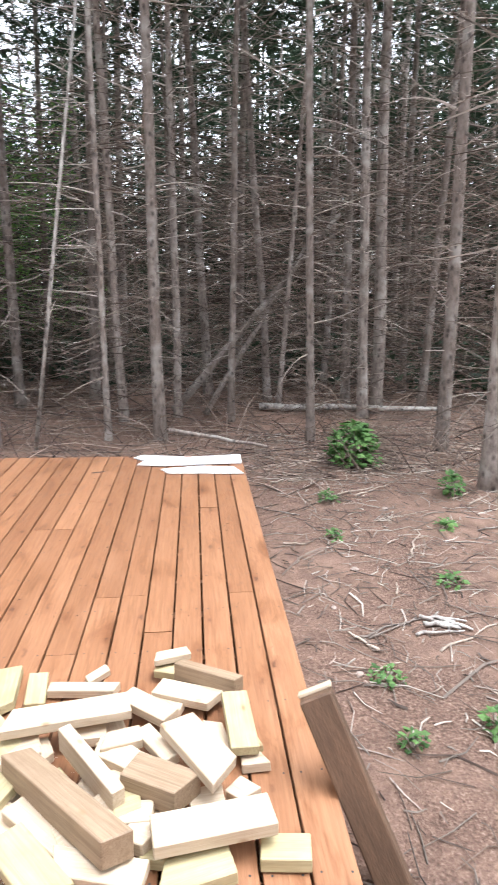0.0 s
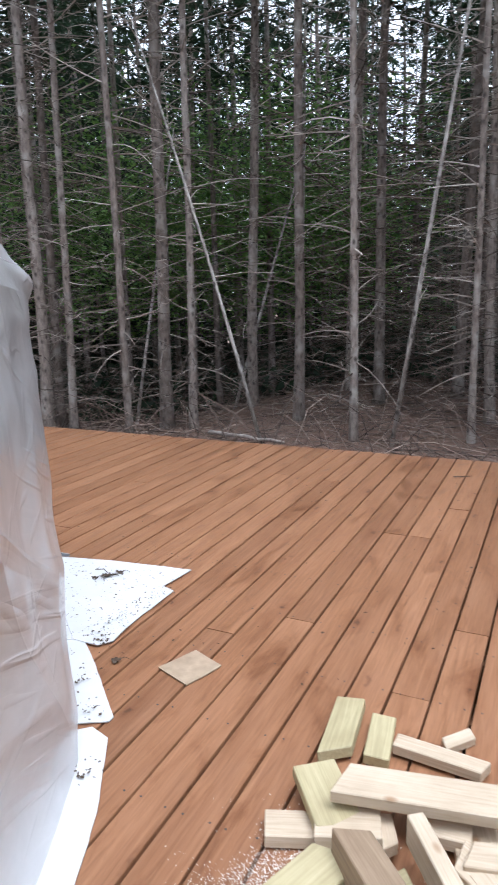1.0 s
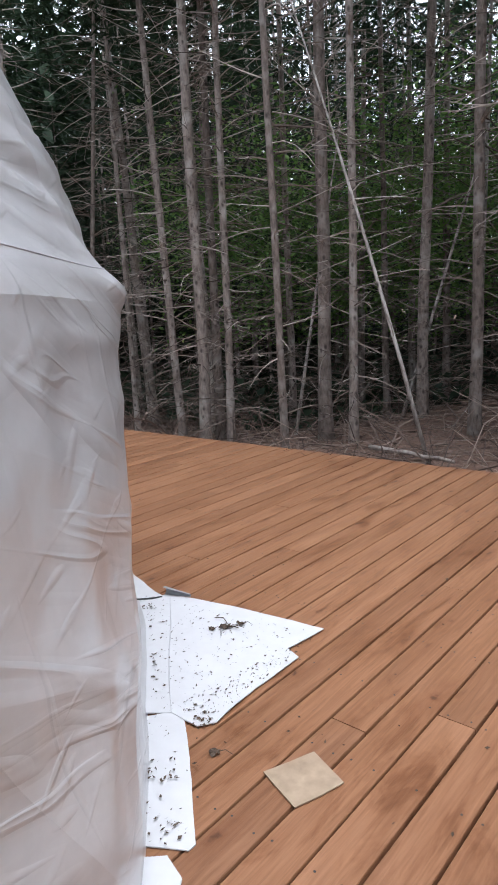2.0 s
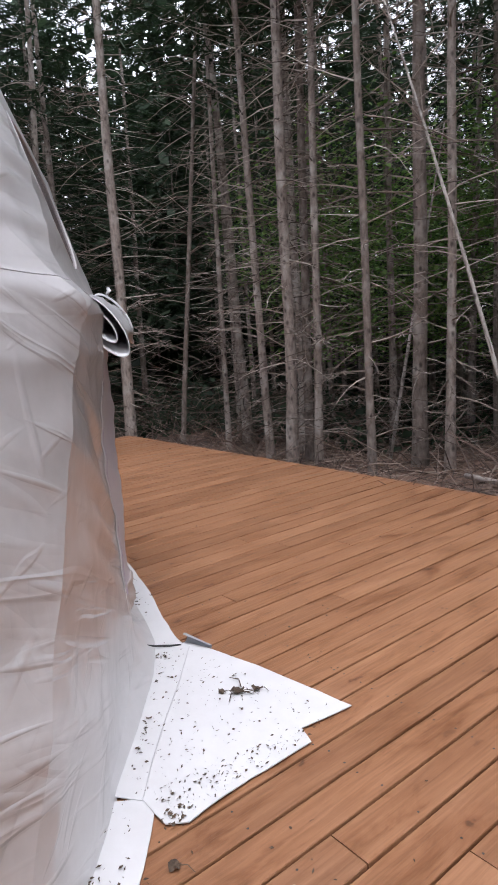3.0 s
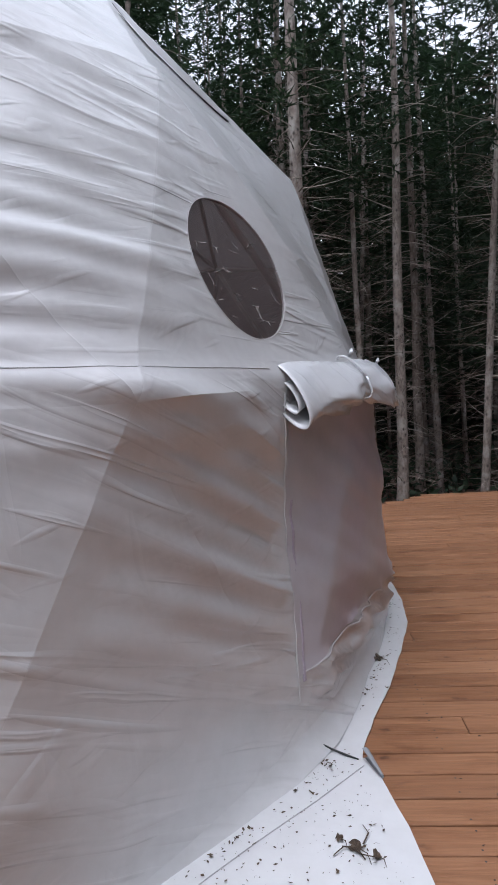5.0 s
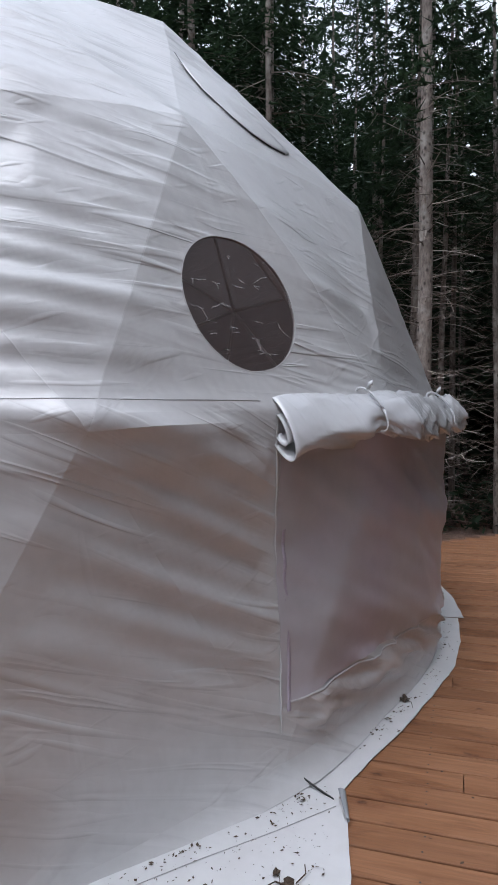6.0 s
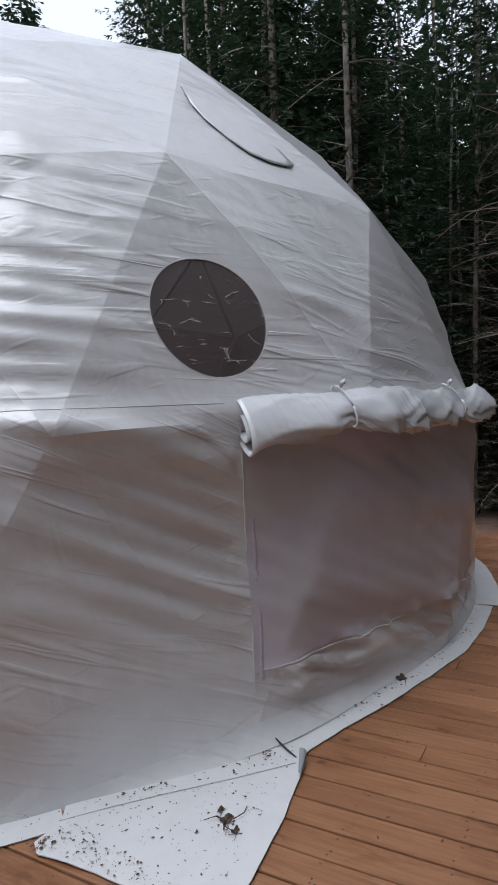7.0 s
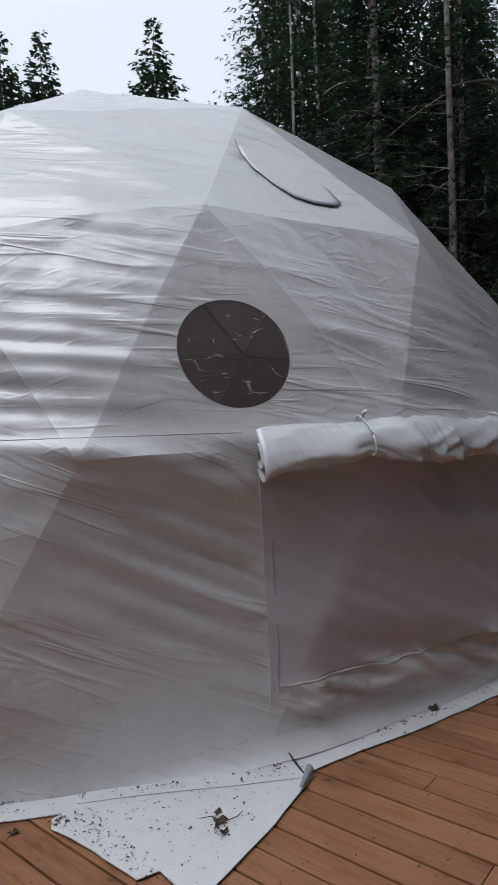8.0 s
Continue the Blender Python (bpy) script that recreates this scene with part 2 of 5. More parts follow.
def screen_mat():
    """Fine insect mesh: mauve threads with open gaps between them."""
    m = fabric("mauve-grey insect mesh", 0.62, 0.36, 0.12, 0.3, (0.95, 0.85, 0.99))
    n, l = m.node_tree.nodes, m.node_tree.links
    out = n["Material Output"]
    solid = out.inputs["Surface"].links[0].from_socket
    gap = n.new("ShaderNodeBsdfTransparent")
    mx = n.new("ShaderNodeMixShader")
    mx.inputs[0].default_value = 0.12
    l.new(solid, mx.inputs[1])
    l.new(gap.outputs[0], mx.inputs[2])
    l.new(mx.outputs[0], out.inputs["Surface"])
    return m


M_SCREEN = screen_mat()
M_ROLL = fabric("white vinyl roll", 0.68, 0.30, 0.06, 0.9, (0.95, 0.96, 1.0), True)
M_INSIDE = fabric("grey inner face of vinyl", 0.30, 0.5, 0.0, 0.3, (0.95, 1.0, 1.08))
M_SEAM = plain("grey sewn seam", (0.50, 0.49, 0.5), (0.58, 0.57, 0.58), 30, 0.6, 0.3)
M_ZIP = plain("lilac zip tape", (0.42, 0.37, 0.45), (0.50, 0.45, 0.53), 30, 0.5, 0.3)
# black for screws, the skirt cut and the painted shade of the vent slit
M_DARK = plain("black of screws, cut line and slit shade", (0.015, 0.015, 0.016), (0.05, 0.05, 0.05), 30, 0.5, 0.2)
M_POLE = plain("white coated steel pole", (0.68, 0.67, 0.66), (0.78, 0.78, 0.77), 12, 0.4, 0.1)
M_BARK = bark("grey spruce bark", (0.15, 0.12, 0.103), (0.38, 0.32, 0.275), (0.54, 0.50, 0.45))
M_BARK_RED = bark("brown pine bark", (0.105, 0.083, 0.070), (0.27, 0.22, 0.185), (0.40, 0.37, 0.33))
M_BIRCH = bark("white birch bark", (0.12, 0.10, 0.09), (0.52, 0.48, 0.43), (0.66, 0.63, 0.58))


def twig_mat(name, dark, mid, pale):
    """Dead wood whose tone differs from twig to twig."""
    m, n, l, b = node_mat(name)
    isle = n.new("ShaderNodeNewGeometry").outputs["Random Per Island"]
    col = ramp(n, l, isle, (0.0, dark), (0.55, mid), (1.0, pale))
    fine = noise_tex(n, l, coords(n, l, (1, 1, 1), True), 12, 4)
    col = mix(n, l, "MULTIPLY", 0.6, col, ramp(n, l, fine, (0.3, (0.5, 0.5, 0.5)), (0.65, (1.1, 1.1, 1.1))))
    l.new(col, b.inputs["Base Color"])
    b.inputs["Roughness"].default_value = 0.9
    return m


M_TWIG = twig_mat("dead grey twig", (0.08, 0.06, 0.048), (0.27, 0.22, 0.18), (0.56, 0.50, 0.43))
M_BRUSH = twig_mat("dead brown brushwood", (0.07, 0.048, 0.037), (0.20, 0.145, 0.115), (0.44, 0.34, 0.275))
M_NEEDLE = needles("spruce needles", (0.020, 0.040, 0.022), (0.048, 0.082, 0.040))
M_LEAF = needles("broad green leaves", (0.06, 0.145, 0.038), (0.17, 0.32, 0.09))
M_YOUNG = needles("bright young broad leaves", (0.09, 0.20, 0.045), (0.25, 0.42, 0.11))
M_FLOOR = forest_floor()
M_PINE = lumber_mat("fresh sawn pine", (0.42, 0.325, 0.22), (0.53, 0.425, 0.305), (0.61, 0.515, 0.39))
M_TREATED = lumber_mat("greenish treated pine", (0.33, 0.28, 0.15), (0.43, 0.365, 0.205), (0.52, 0.45, 0.27))
M_WEATHERED = lumber_mat("weathered brown pine", (0.20, 0.135, 0.08), (0.29, 0.205, 0.13), (0.37, 0.275, 0.18))
M_CARD = plain("tan cardboard", (0.34, 0.25, 0.165), (0.42, 0.32, 0.22), 3, 0.85, 0.05)
M_PAPER = plain("white wrapping sheet", (0.80, 0.80, 0.80), (0.88, 0.88, 0.87), 5, 0.6, 0.15)
M_DEBRIS = plain("dead leaf litter", (0.035, 0.025, 0.018), (0.11, 0.075, 0.05), 15, 0.9, 0.3, world=True)


# ---- builders ----
def mesh_of(name, verts, faces, mat, smooth=False):
    me = bpy.data.meshes.new(name)
    me.from_pydata([tuple(v) for v in verts], [], faces)
    if smooth:
        me.polygons.foreach_set("use_smooth", [True] * len(me.polygons))
    me.materials.append(mat)
    me.update()
    return me


def piece(name, verts, faces, mat, parent=None, label="", smooth=False):
    ob = new(name, mesh_of(name, verts, faces, mat, smooth))
    ob.parent = parent
    if label:
        tagged(ob, label)
    return ob


def part(name, bm, mat, parent, label="", smooth=False):
    me = bpy.data.meshes.new(name)
    bm.normal_update()
    bm.to_mesh(me)
    bm.free()
    me.materials.append(mat)
    if smooth:
        me.polygons.foreach_set("use_smooth", [True] * len(me.polygons))
    ob = new(name, me)
    ob.parent = parent
    if label:
        tagged(ob, label)
    return ob


def box_bm(sx, sy, sz, bevel=0.0, at=(0, 0, 0)):
    bm = bmesh.new()
    bmesh.ops.create_cube(bm, size=1)
    bmesh.ops.scale(bm, vec=(sx, sy, sz), verts=bm.verts)
    if bevel:
        bmesh.ops.bevel(bm, geom=bm.edges[:], offset=bevel, segments=1, affect="EDGES")
    bmesh.ops.translate(bm, vec=at, verts=bm.verts)
    return bm


def tube(verts, faces, pts, radii, sides=5, cap=True):
    """Append a tapered tube along pts to verts and faces."""
    pts = [Vector(p) for p in pts]
    base = len(verts)
    for k, p in enumerate(pts):
        d = (pts[min(k + 1, len(pts) - 1)] - pts[max(k - 1, 0)]).normalized()
        a = d.cross(Vector((0.31, 0.17, 0.93)))
        if a.length < 0.05:
            a = d.cross(Vector((1, 0, 0)))
        a.normalize()
        b = d.cross(a)
        for s in range(sides):
            w = 2 * math.pi * s / sides
            verts.append(p + (a * math.cos(w) + b * math.sin(w)) * radii[k])
    for k in range(len(pts) - 1):
        for s in range(sides):
            i, j = base + k * sides + s, base + k * sides + (s + 1) % sides
            faces.append((i, j, j + sides, i + sides))
    if cap:
        faces.append(tuple(base + (len(pts) - 1) * sides + s for s in range(sides)))
        faces.append(tuple(base + s for s in reversed(range(sides))))


# ---- ground ----
GROUND = -0.30


def ground_height(x, y):
    edge = max(0.0, math.hypot(x + 4, y - 2) - 12)
    # the land falls away past the far corner of the deck
    fall = max(0.17 * max(0.0, -9.2 - x) * min(1.0, max(0.0, (y + 3.0) / 4.0)), 0.17 * max(0.0, y - 7.2) * min(1.0, max(0.0, (-4.6 - x) / 3.0)))
    return GROUND - 2.4 * (1 - math.exp(-fall / 2.4)) + 0.05 * noise.noise(Vector((x * 0.6, y * 0.6, 1))) + 0.02 * noise.noise(Vector((x * 2.5, y * 2.5, 4))) + min(0.5, edge * 0.02) * noise.noise(Vector((x * 0.12, y * 0.12, 9)))


def build_ground():
    xs = sorted(set([-400, -200, -100, -60, 60, 100, 200, 400] + [round(-40 + 1.0 * k, 2) for k in range(81)] + [round(-0.5 + 0.12 * k, 2) for k in range(60)]))
    ys = sorted(set([-400, -200, -100, -60, 60, 100, 200, 400] + [round(-40 + 1.0 * k, 2) for k in range(81)] + [round(0 + 0.14 * k, 2) for k in range(90)]))
    verts = [(x, y, ground_height(x, y)) for y in ys for x in xs]
    w = len(xs)
    faces = [(j * w + i, j * w + i + 1, (j + 1) * w + i + 1, (j + 1) * w + i) for j in range(len(ys) - 1) for i in range(w - 1)]
    g = piece("ground", verts, faces, M_FLOOR, smooth=True)
    tagged(g, "brown forest floor of needle litter and bare soil", "ground", kind="structure")


build_ground()

# ---- deck ----
EDGE_X, FAR_Y, NEAR_Y, PITCH, WIDE, BOARDS = 0.48, 6.97, -4.6, 0.145, 0.1352, 66
JOINTS = {5: [3.97], 1: [3.975], 4: [3.577], 15: [5.95], 6: [3.957], 13: [3.55], 14: [4.763], 11: [3.78], 24: [4.34], 21: [4.748], 27: [5.118], 37: [5.96], 31: [4.29], 7: [3.405], 8: [5.6], 18: [6.0]}


def board_mesh():
    h, w, e = 0.034, 0.5, 0.5
    sec = [(-w, -h), (w, -h), (w, -0.003), (w - 0.014, 0.0), (-w + 0.014, 0.0), (-w, -0.003)]
    verts = [(x, -e, z) for x, z in sec] + [(x, e, z) for x, z in sec]
    faces = [(k, (k + 1) % 6, (k + 1) % 6 + 6, k + 6) for k in range(6)] + [(5, 4, 3, 2, 1, 0), (6, 7, 8, 9, 10, 11)]
    return mesh_of("deck_board", verts, faces, M_DECK)


def build_deck():
    deck = tagged(new("deck"), "low cedar-stained timber deck with gapped boards", "deck", kind="structure")
    rnd = random.Random(4)
    me = board_mesh()
    for k in range(BOARDS):
        x = EDGE_X - PITCH * (k + 0.5)
        cuts = list(JOINTS.get(k, [])) or [rnd.choice([0.2, 1.0, 1.8, 2.6, 5.0, 5.4])]
        cuts.append(min(cuts) - rnd.choice([3.2, 3.66, 4.2]))
        ends = [NEAR_Y] + sorted(c for c in cuts if c > NEAR_Y + 0.6) + [FAR_Y + rnd.uniform(-0.004, 0.004)]
        spans = list(zip(ends, ends[1:]))
        if x < -7.75:
            # the slanting notch in the far side of the deck
            far, near = 3.75 + 1.2 * (-7.75 - x), min(3.1, DOME_Y + math.sqrt(max(0.0, 4.3 ** 2 - (x - DOME_X) ** 2)))
            spans = [(max(a, far), b) for a, b in spans if b > far + 0.1] + [(a, min(b, near)) for a, b in spans if a < near - 0.1]
        for a, b in spans:
            ob = new("deck_board", me)
            ob.parent = deck
            ob.scale = (WIDE + rnd.uniform(-0.001, 0.001), b - a - 0.004, 1)
            ob.location = (x + rnd.uniform(-0.0012, 0.0012), (a + b) / 2, rnd.uniform(-0.0015, 0.0005))
    left = EDGE_X - PITCH * BOARDS
    for y in (FAR_Y - 0.03, NEAR_Y + 0.03):
        part("rim_joist", box_bm(EDGE_X - left - 0.04, 0.038, 0.2, 0.003, ((EDGE_X + left) / 2, y, -0.138)), M_JOIST, deck)
    for x, low in ((EDGE_X - 0.03, NEAR_Y + 0.07), (left + 0.03, 5.35)):
        part("rim_joist", box_bm(0.038, FAR_Y - low - 0.07, 0.2, 0.003, (x, (FAR_Y + low) / 2 - 0.03, -0.138)), M_JOIST, deck)
    y = NEAR_Y + 0.4
    while y < FAR_Y - 0.2:
        end = left + 0.06 if y > 5.3 else -7.75 if y > 1.4 else left + 0.06
        part("joist", box_bm(EDGE_X - end - 0.06, 0.038, 0.18, 0.0, ((EDGE_X + end) / 2 - 0.03, y, -0.128)), M_JOIST, deck)
        y += 0.4
    # two screws over each joist
    v, f = [], []
    for k in range(BOARDS):
        for j in range(16):
            for side in (-0.042, 0.042):
                cx, cy = EDGE_X - PITCH * (k + 0.5) + side + rnd.uniform(-0.006, 0.006), NEAR_Y + 0.4 * (j + 13) + rnd.uniform(-0.008, 0.008)
                if cy > FAR_Y - 0.02 or rnd.random() < 0.15 or (cx < -7.7 and cy < 3.75 + 1.2 * (-7.6 - cx)):
                    continue
                b = len(v)
                v += [Vector((cx + 0.0042 * math.cos(q), cy + 0.0042 * math.sin(q), 0.0012)) for q in (0, 1.05, 2.09, 3.14, 4.19, 5.24)]
                f.append(tuple(range(b, b + 6)))
    tagged(piece("deck_screws", v, f, M_DARK, deck), kind="stuff")
    for px in (EDGE_X - 0.2, -3.0, -6.2, left + 0.2):
        for py in (NEAR_Y + 0.25, 1.2, FAR_Y - 0.25):
            part("footing_block", box_bm(0.2, 0.2, 0.2, 0.01, (px, py, -0.318)), M_JOIST, deck)


# ---- dome ----
DOME_X, DOME_Y, DOME_R, DOME_Z, DOME_TURN = -4.867, 0.356, 3.944, 0.78, 52.18
FOOT_R = 3.95


def geodesic(freq=3):
    phi = (1 + 5 ** 0.5) / 2
    v = [Vector(p).normalized() for a in (-1, 1) for b in (-phi, phi) for p in ((0, a, b), (a, b, 0), (b, 0, a))]
    turn = v[0].rotation_difference(Vector((0, 0, 1))).to_matrix()
    v = [turn @ p for p in v]
    side = min((v[0] - p).length for p in v[1:])
    ring = min((p for p in v if 0.3 < p.z < 0.6), key=lambda p: abs(math.atan2(p.y, p.x) + radians(18)))
    spin = Matrix.Rotation(radians(-18) - math.atan2(ring.y, ring.x) + radians(DOME_TURN), 3, "Z")
    v = [spin @ p for p in v]
    tris, pts, index = [], [], {}

    def at(p):
        p = p.normalized()
        key = (round(p.x, 3), round(p.y, 3), round(p.z, 3))
        if key not in index:
            index[key] = len(pts)
            pts.append(p)
        return index[key]

    for i in range(12):
        for j in range(i + 1, 12):
            for k in range(j + 1, 12):
                if all(abs((v[a] - v[b]).length - side) < 1e-3 for a, b in ((i, j), (j, k), (i, k))):
                    a, b, c = v[i], v[j], v[k]
                    if (b - a).cross(c - a).dot(a) < 0:
                        b, c = c, b

                    def g(m, n):
                        return at((a * (freq - m - n) + b * m + c * n) / freq)
                    for m in range(freq):
                        for n in range(freq - m):
                            tris.append((g(m, n), g(m + 1, n), g(m, n + 1)))
                            if m + n < freq - 1:
                                tris.append((g(m + 1, n), g(m + 1, n + 1), g(m, n + 1)))
    tris = [t for t in tris if min(pts[q].z for q in t) > -0.25]
    return [Vector((DOME_X, DOME_Y, DOME_Z)) + p * DOME_R for p in pts], tris


DOME_V, DOME_F = geodesic()
RIB = [(DOME_V[a], DOME_V[b], DOME_V[c]) for a, b, c in DOME_F]


def on_dome(az, z):
    """The point of the faceted shell at an azimuth (degrees) and height, before it is wrinkled."""
    o, d = Vector((DOME_X, DOME_Y, z)), Vector((math.cos(radians(az)), math.sin(radians(az)), 0))
    best = None
    for a, b, c in RIB:
        n = (b - a).cross(c - a)
        den = n.dot(d)
        if den <= 1e-6:
            continue
        k = n.dot(a - o) / den
        if k < 0.2:
            continue
        p = o + d * k
        if n.dot((b - a).cross(p - a)) > -1e-4 and n.dot((c - b).cross(p - b)) > -1e-4 and n.dot((a - c).cross(p - c)) > -1e-4:
            if best is None or k > best:
                best = k
    return o + d * (best if best else FOOT_R)


def vertex(az, zrel):
    """The frame vertex nearest to an azimuth (relative to the dome's turn) and relative height."""
    az = radians(az + DOME_TURN)
    h = math.sqrt(max(0.0, 1 - zrel * zrel))
    want = Vector((DOME_X, DOME_Y, DOME_Z)) + DOME_R * Vector((h * math.cos(az), h * math.sin(az), zrel))
    return min(DOME_V, key=lambda p: (p - want).length)


V_A, V_C, V_D, V_E1, V_E2 = vertex(4.4, 0.515), vertex(31.6, 0.515), vertex(18, 0.795), vertex(-6.2, 0.172), vertex(18, 0.188)
V_B1 = vertex(6.2, -0.172)


WIN_AT = (V_A * 0.352 + V_E1 * 0.3345 + V_E2 * 0.3135)
WIN_R = 0.289


def ridge(x, y, z=0.0):
    v = abs(noise.noise(Vector((x, y, z))))
    return max(0.0, 1 - v * 3.2) ** 2


def soft_fold(x, y, z=0.0):
    """Broad rounded drag folds with narrower crests."""
    v = 1.6 * noise.noise(Vector((x, y, z)))
    return 0.65 * v + 1.0 * max(0.0, v - 0.05) ** 1.7


def fold(x, y, z=0.0):
    """Long soft ridges with sharper crests."""
    v = noise.noise(Vector((x, y, z)))
    return max(0.0, v) ** 1.4 * 2.2 + 0.35 * v


def relax(p):
    """Folds, sag and the flared foot of the cloth at a point of the shell."""
    dx, dy = p.x - DOME_X, p.y - DOME_Y
    r = math.hypot(dx, dy)
    az = math.atan2(dy, dx)
    s, z = az * DOME_R, p.z
    out = Vector((dx, dy, (p.z - DOME_Z))).normalized()
    wall = min(1.0, max(0.0, (1.48 - z) / 0.2))
    d = 0.0
    calm = 0.45 if (radians(57.5) < az < radians(125) and z < 1.5) else 1.0
    plain_side = max(0.15, min(1.0, (az - radians(42)) / radians(9))) if az > -1 else 0.3
    # slanting drag folds on the wall, running down towards larger azimuths
    u, w = s * 0.90 - z * 0.44, s * 0.44 + z * 0.90
    low_fade = min(1.0, max(0.0, (z - 0.25) / 0.45))
    patch = 0.55 + 0.9 * max(0.0, 0.35 + noise.noise(Vector((s * 0.8, z * 0.9, 11))))
    d += calm * plain_side * wall * 0.021 * soft_fold(u * 0.5, w * 4.4, 2.0) * low_fade
    d += calm * plain_side * wall * 0.012 * patch * soft_fold(u * 0.75, w * 8.6, 5.0) * low_fade
    pull = max(0.25, min(1.0, (az - radians(36)) / radians(18))) if az > -1 else 0.3
    wave = math.sin(2 * math.pi * w / 0.135 + 3.0 * noise.noise(Vector((u * 0.7, w * 1.1, 31))))
    d += calm * plain_side * wall * low_fade * pull * 0.0062 * (0.5 + patch * 0.5) * (wave + 0.35 * wave * abs(wave))
    # packing creases and dents low on the slack side
    slack = (1.0 - plain_side) * wall
    d += slack * 0.012 * soft_fold(s * 2.1 + z * 0.8, z * 2.3 - s * 0.6, 15.0)
    crumple = max(0.0, min(1.0, 0.5 + 2.2 * noise.noise(Vector((s * 0.9, z * 1.1, 23)))))
    d += slack * 0.055 * crumple * noise.voronoi(Vector((s * 2.6 + 0.4 * z, z * 2.9, 17.0)))[0][0]
    d += slack * 0.03 * (1 - crumple) * noise.voronoi(Vector((s * 4.6, z * 5.4 - s, 29.0)))[0][0]
    # flatter folds above the eave
    up = 1 - wall
    u2, w2 = s * 0.95 - z * 0.30, s * 0.30 + z * 0.95
    high = max(0.4, min(1.0, 1.0 - (z - 2.0) / 0.9)) * max(0.45, min(1.0, (radians(58) - az) / radians(8))) * max(0.35, min(1.0, (az - radians(30)) / radians(12)))
    d += up * high * 0.030 * soft_fold(u2 * 0.45, w2 * 4.6, 7.0)
    d += up * high * 0.014 * patch * soft_fold(s * 0.75, z * 11.0 + s * 0.9, 9.0)
    level = math.sin(2 * math.pi * (z + 0.10 * s) / 0.105 + 3.4 * noise.noise(Vector((s * 0.8, z * 1.6, 37))))
    d += up * high * 0.0046 * max(0.0, min(1.0, 0.45 + 1.8 * noise.noise(Vector((s * 0.9, z * 2.0, 41))))) * (level + 0.4 * level * abs(level))
    d += calm * 0.006 * noise.noise(Vector((s * 0.9, z * 0.9, 3)))
    # the cloth lies flatter round the sewn window
    d *= 0.2 + 0.8 * min(1.0, max(0.0, ((p - WIN_AT).length - 0.30) / 0.30))
    # the cover stands off the frame round the window
    d += 0.072 * max(0.0, 1 - ((p - WIN_AT).length / 1.0) ** 2)
    # the cloth bridges the frame pole between the wall's lower facets
    if z < 1.5:
        e = (V_B1 - V_E1).normalized()
        q = p - V_E1
        x = (q - e * q.dot(e)).length
        d -= 0.15 * (math.sqrt(x * x + 0.10) - x) * min(1.0, max(0.0, (1.5 - z) / 0.25))
    d += 0.036 * min(1.0, max(0.0, (1.58 - z) / 0.22)) * max(0.0, min(1.0, (az - radians(20)) / radians(10), (radians(60) - az) / radians(12)))
    side = 0.06 * max(0.0, min(1.0, (radians(46) - az) / radians(12))) * (1 if az > -1 else 0)
    # slack cloth on the side that faces the bare ground
    d += 0.085 * max(0.0, min(1.0, (radians(57) - az) / radians(12))) * max(0.0, min(1.0, (3.4 - z) / 0.6)) * (1 if az > -1 else 0) + side * max(0.0, min(1.0, (2.6 - z) / 1.0))
    # crumpled hem of the door
    if 0.10 < z < 0.40 and radians(59) < az < radians(96):
        d += 0.06 * ridge(s * 3.4 + z * 5, z * 4.5, 3.0) * math.sin(math.pi * (z - 0.1) / 0.3) * min(1.0, (math.degrees(az) - 59) / 3)
    # proud eave
    d += 0.026 * math.exp(-((z - 1.51) / 0.10) ** 2)
    p = p + out * d
    if z < 0.5:
        k = 0.24 * ((0.5 - z) / 0.49) ** 2.0 + 0.76 * math.exp(-(z - 0.012) / 0.05)
        target = FOOT_R + 2.0 * side - 0.10 * min(1.0, max(0.0, (az - radians(60)) / radians(10))) * (1 if az < radians(200) else 0)
        rr = math.hypot(p.x - DOME_X, p.y - DOME_Y)
        f = (rr + (target - rr) * k) / rr
        p = Vector((DOME_X + (p.x - DOME_X) * f, DOME_Y + (p.y - DOME_Y) * f, p.z))
    return p


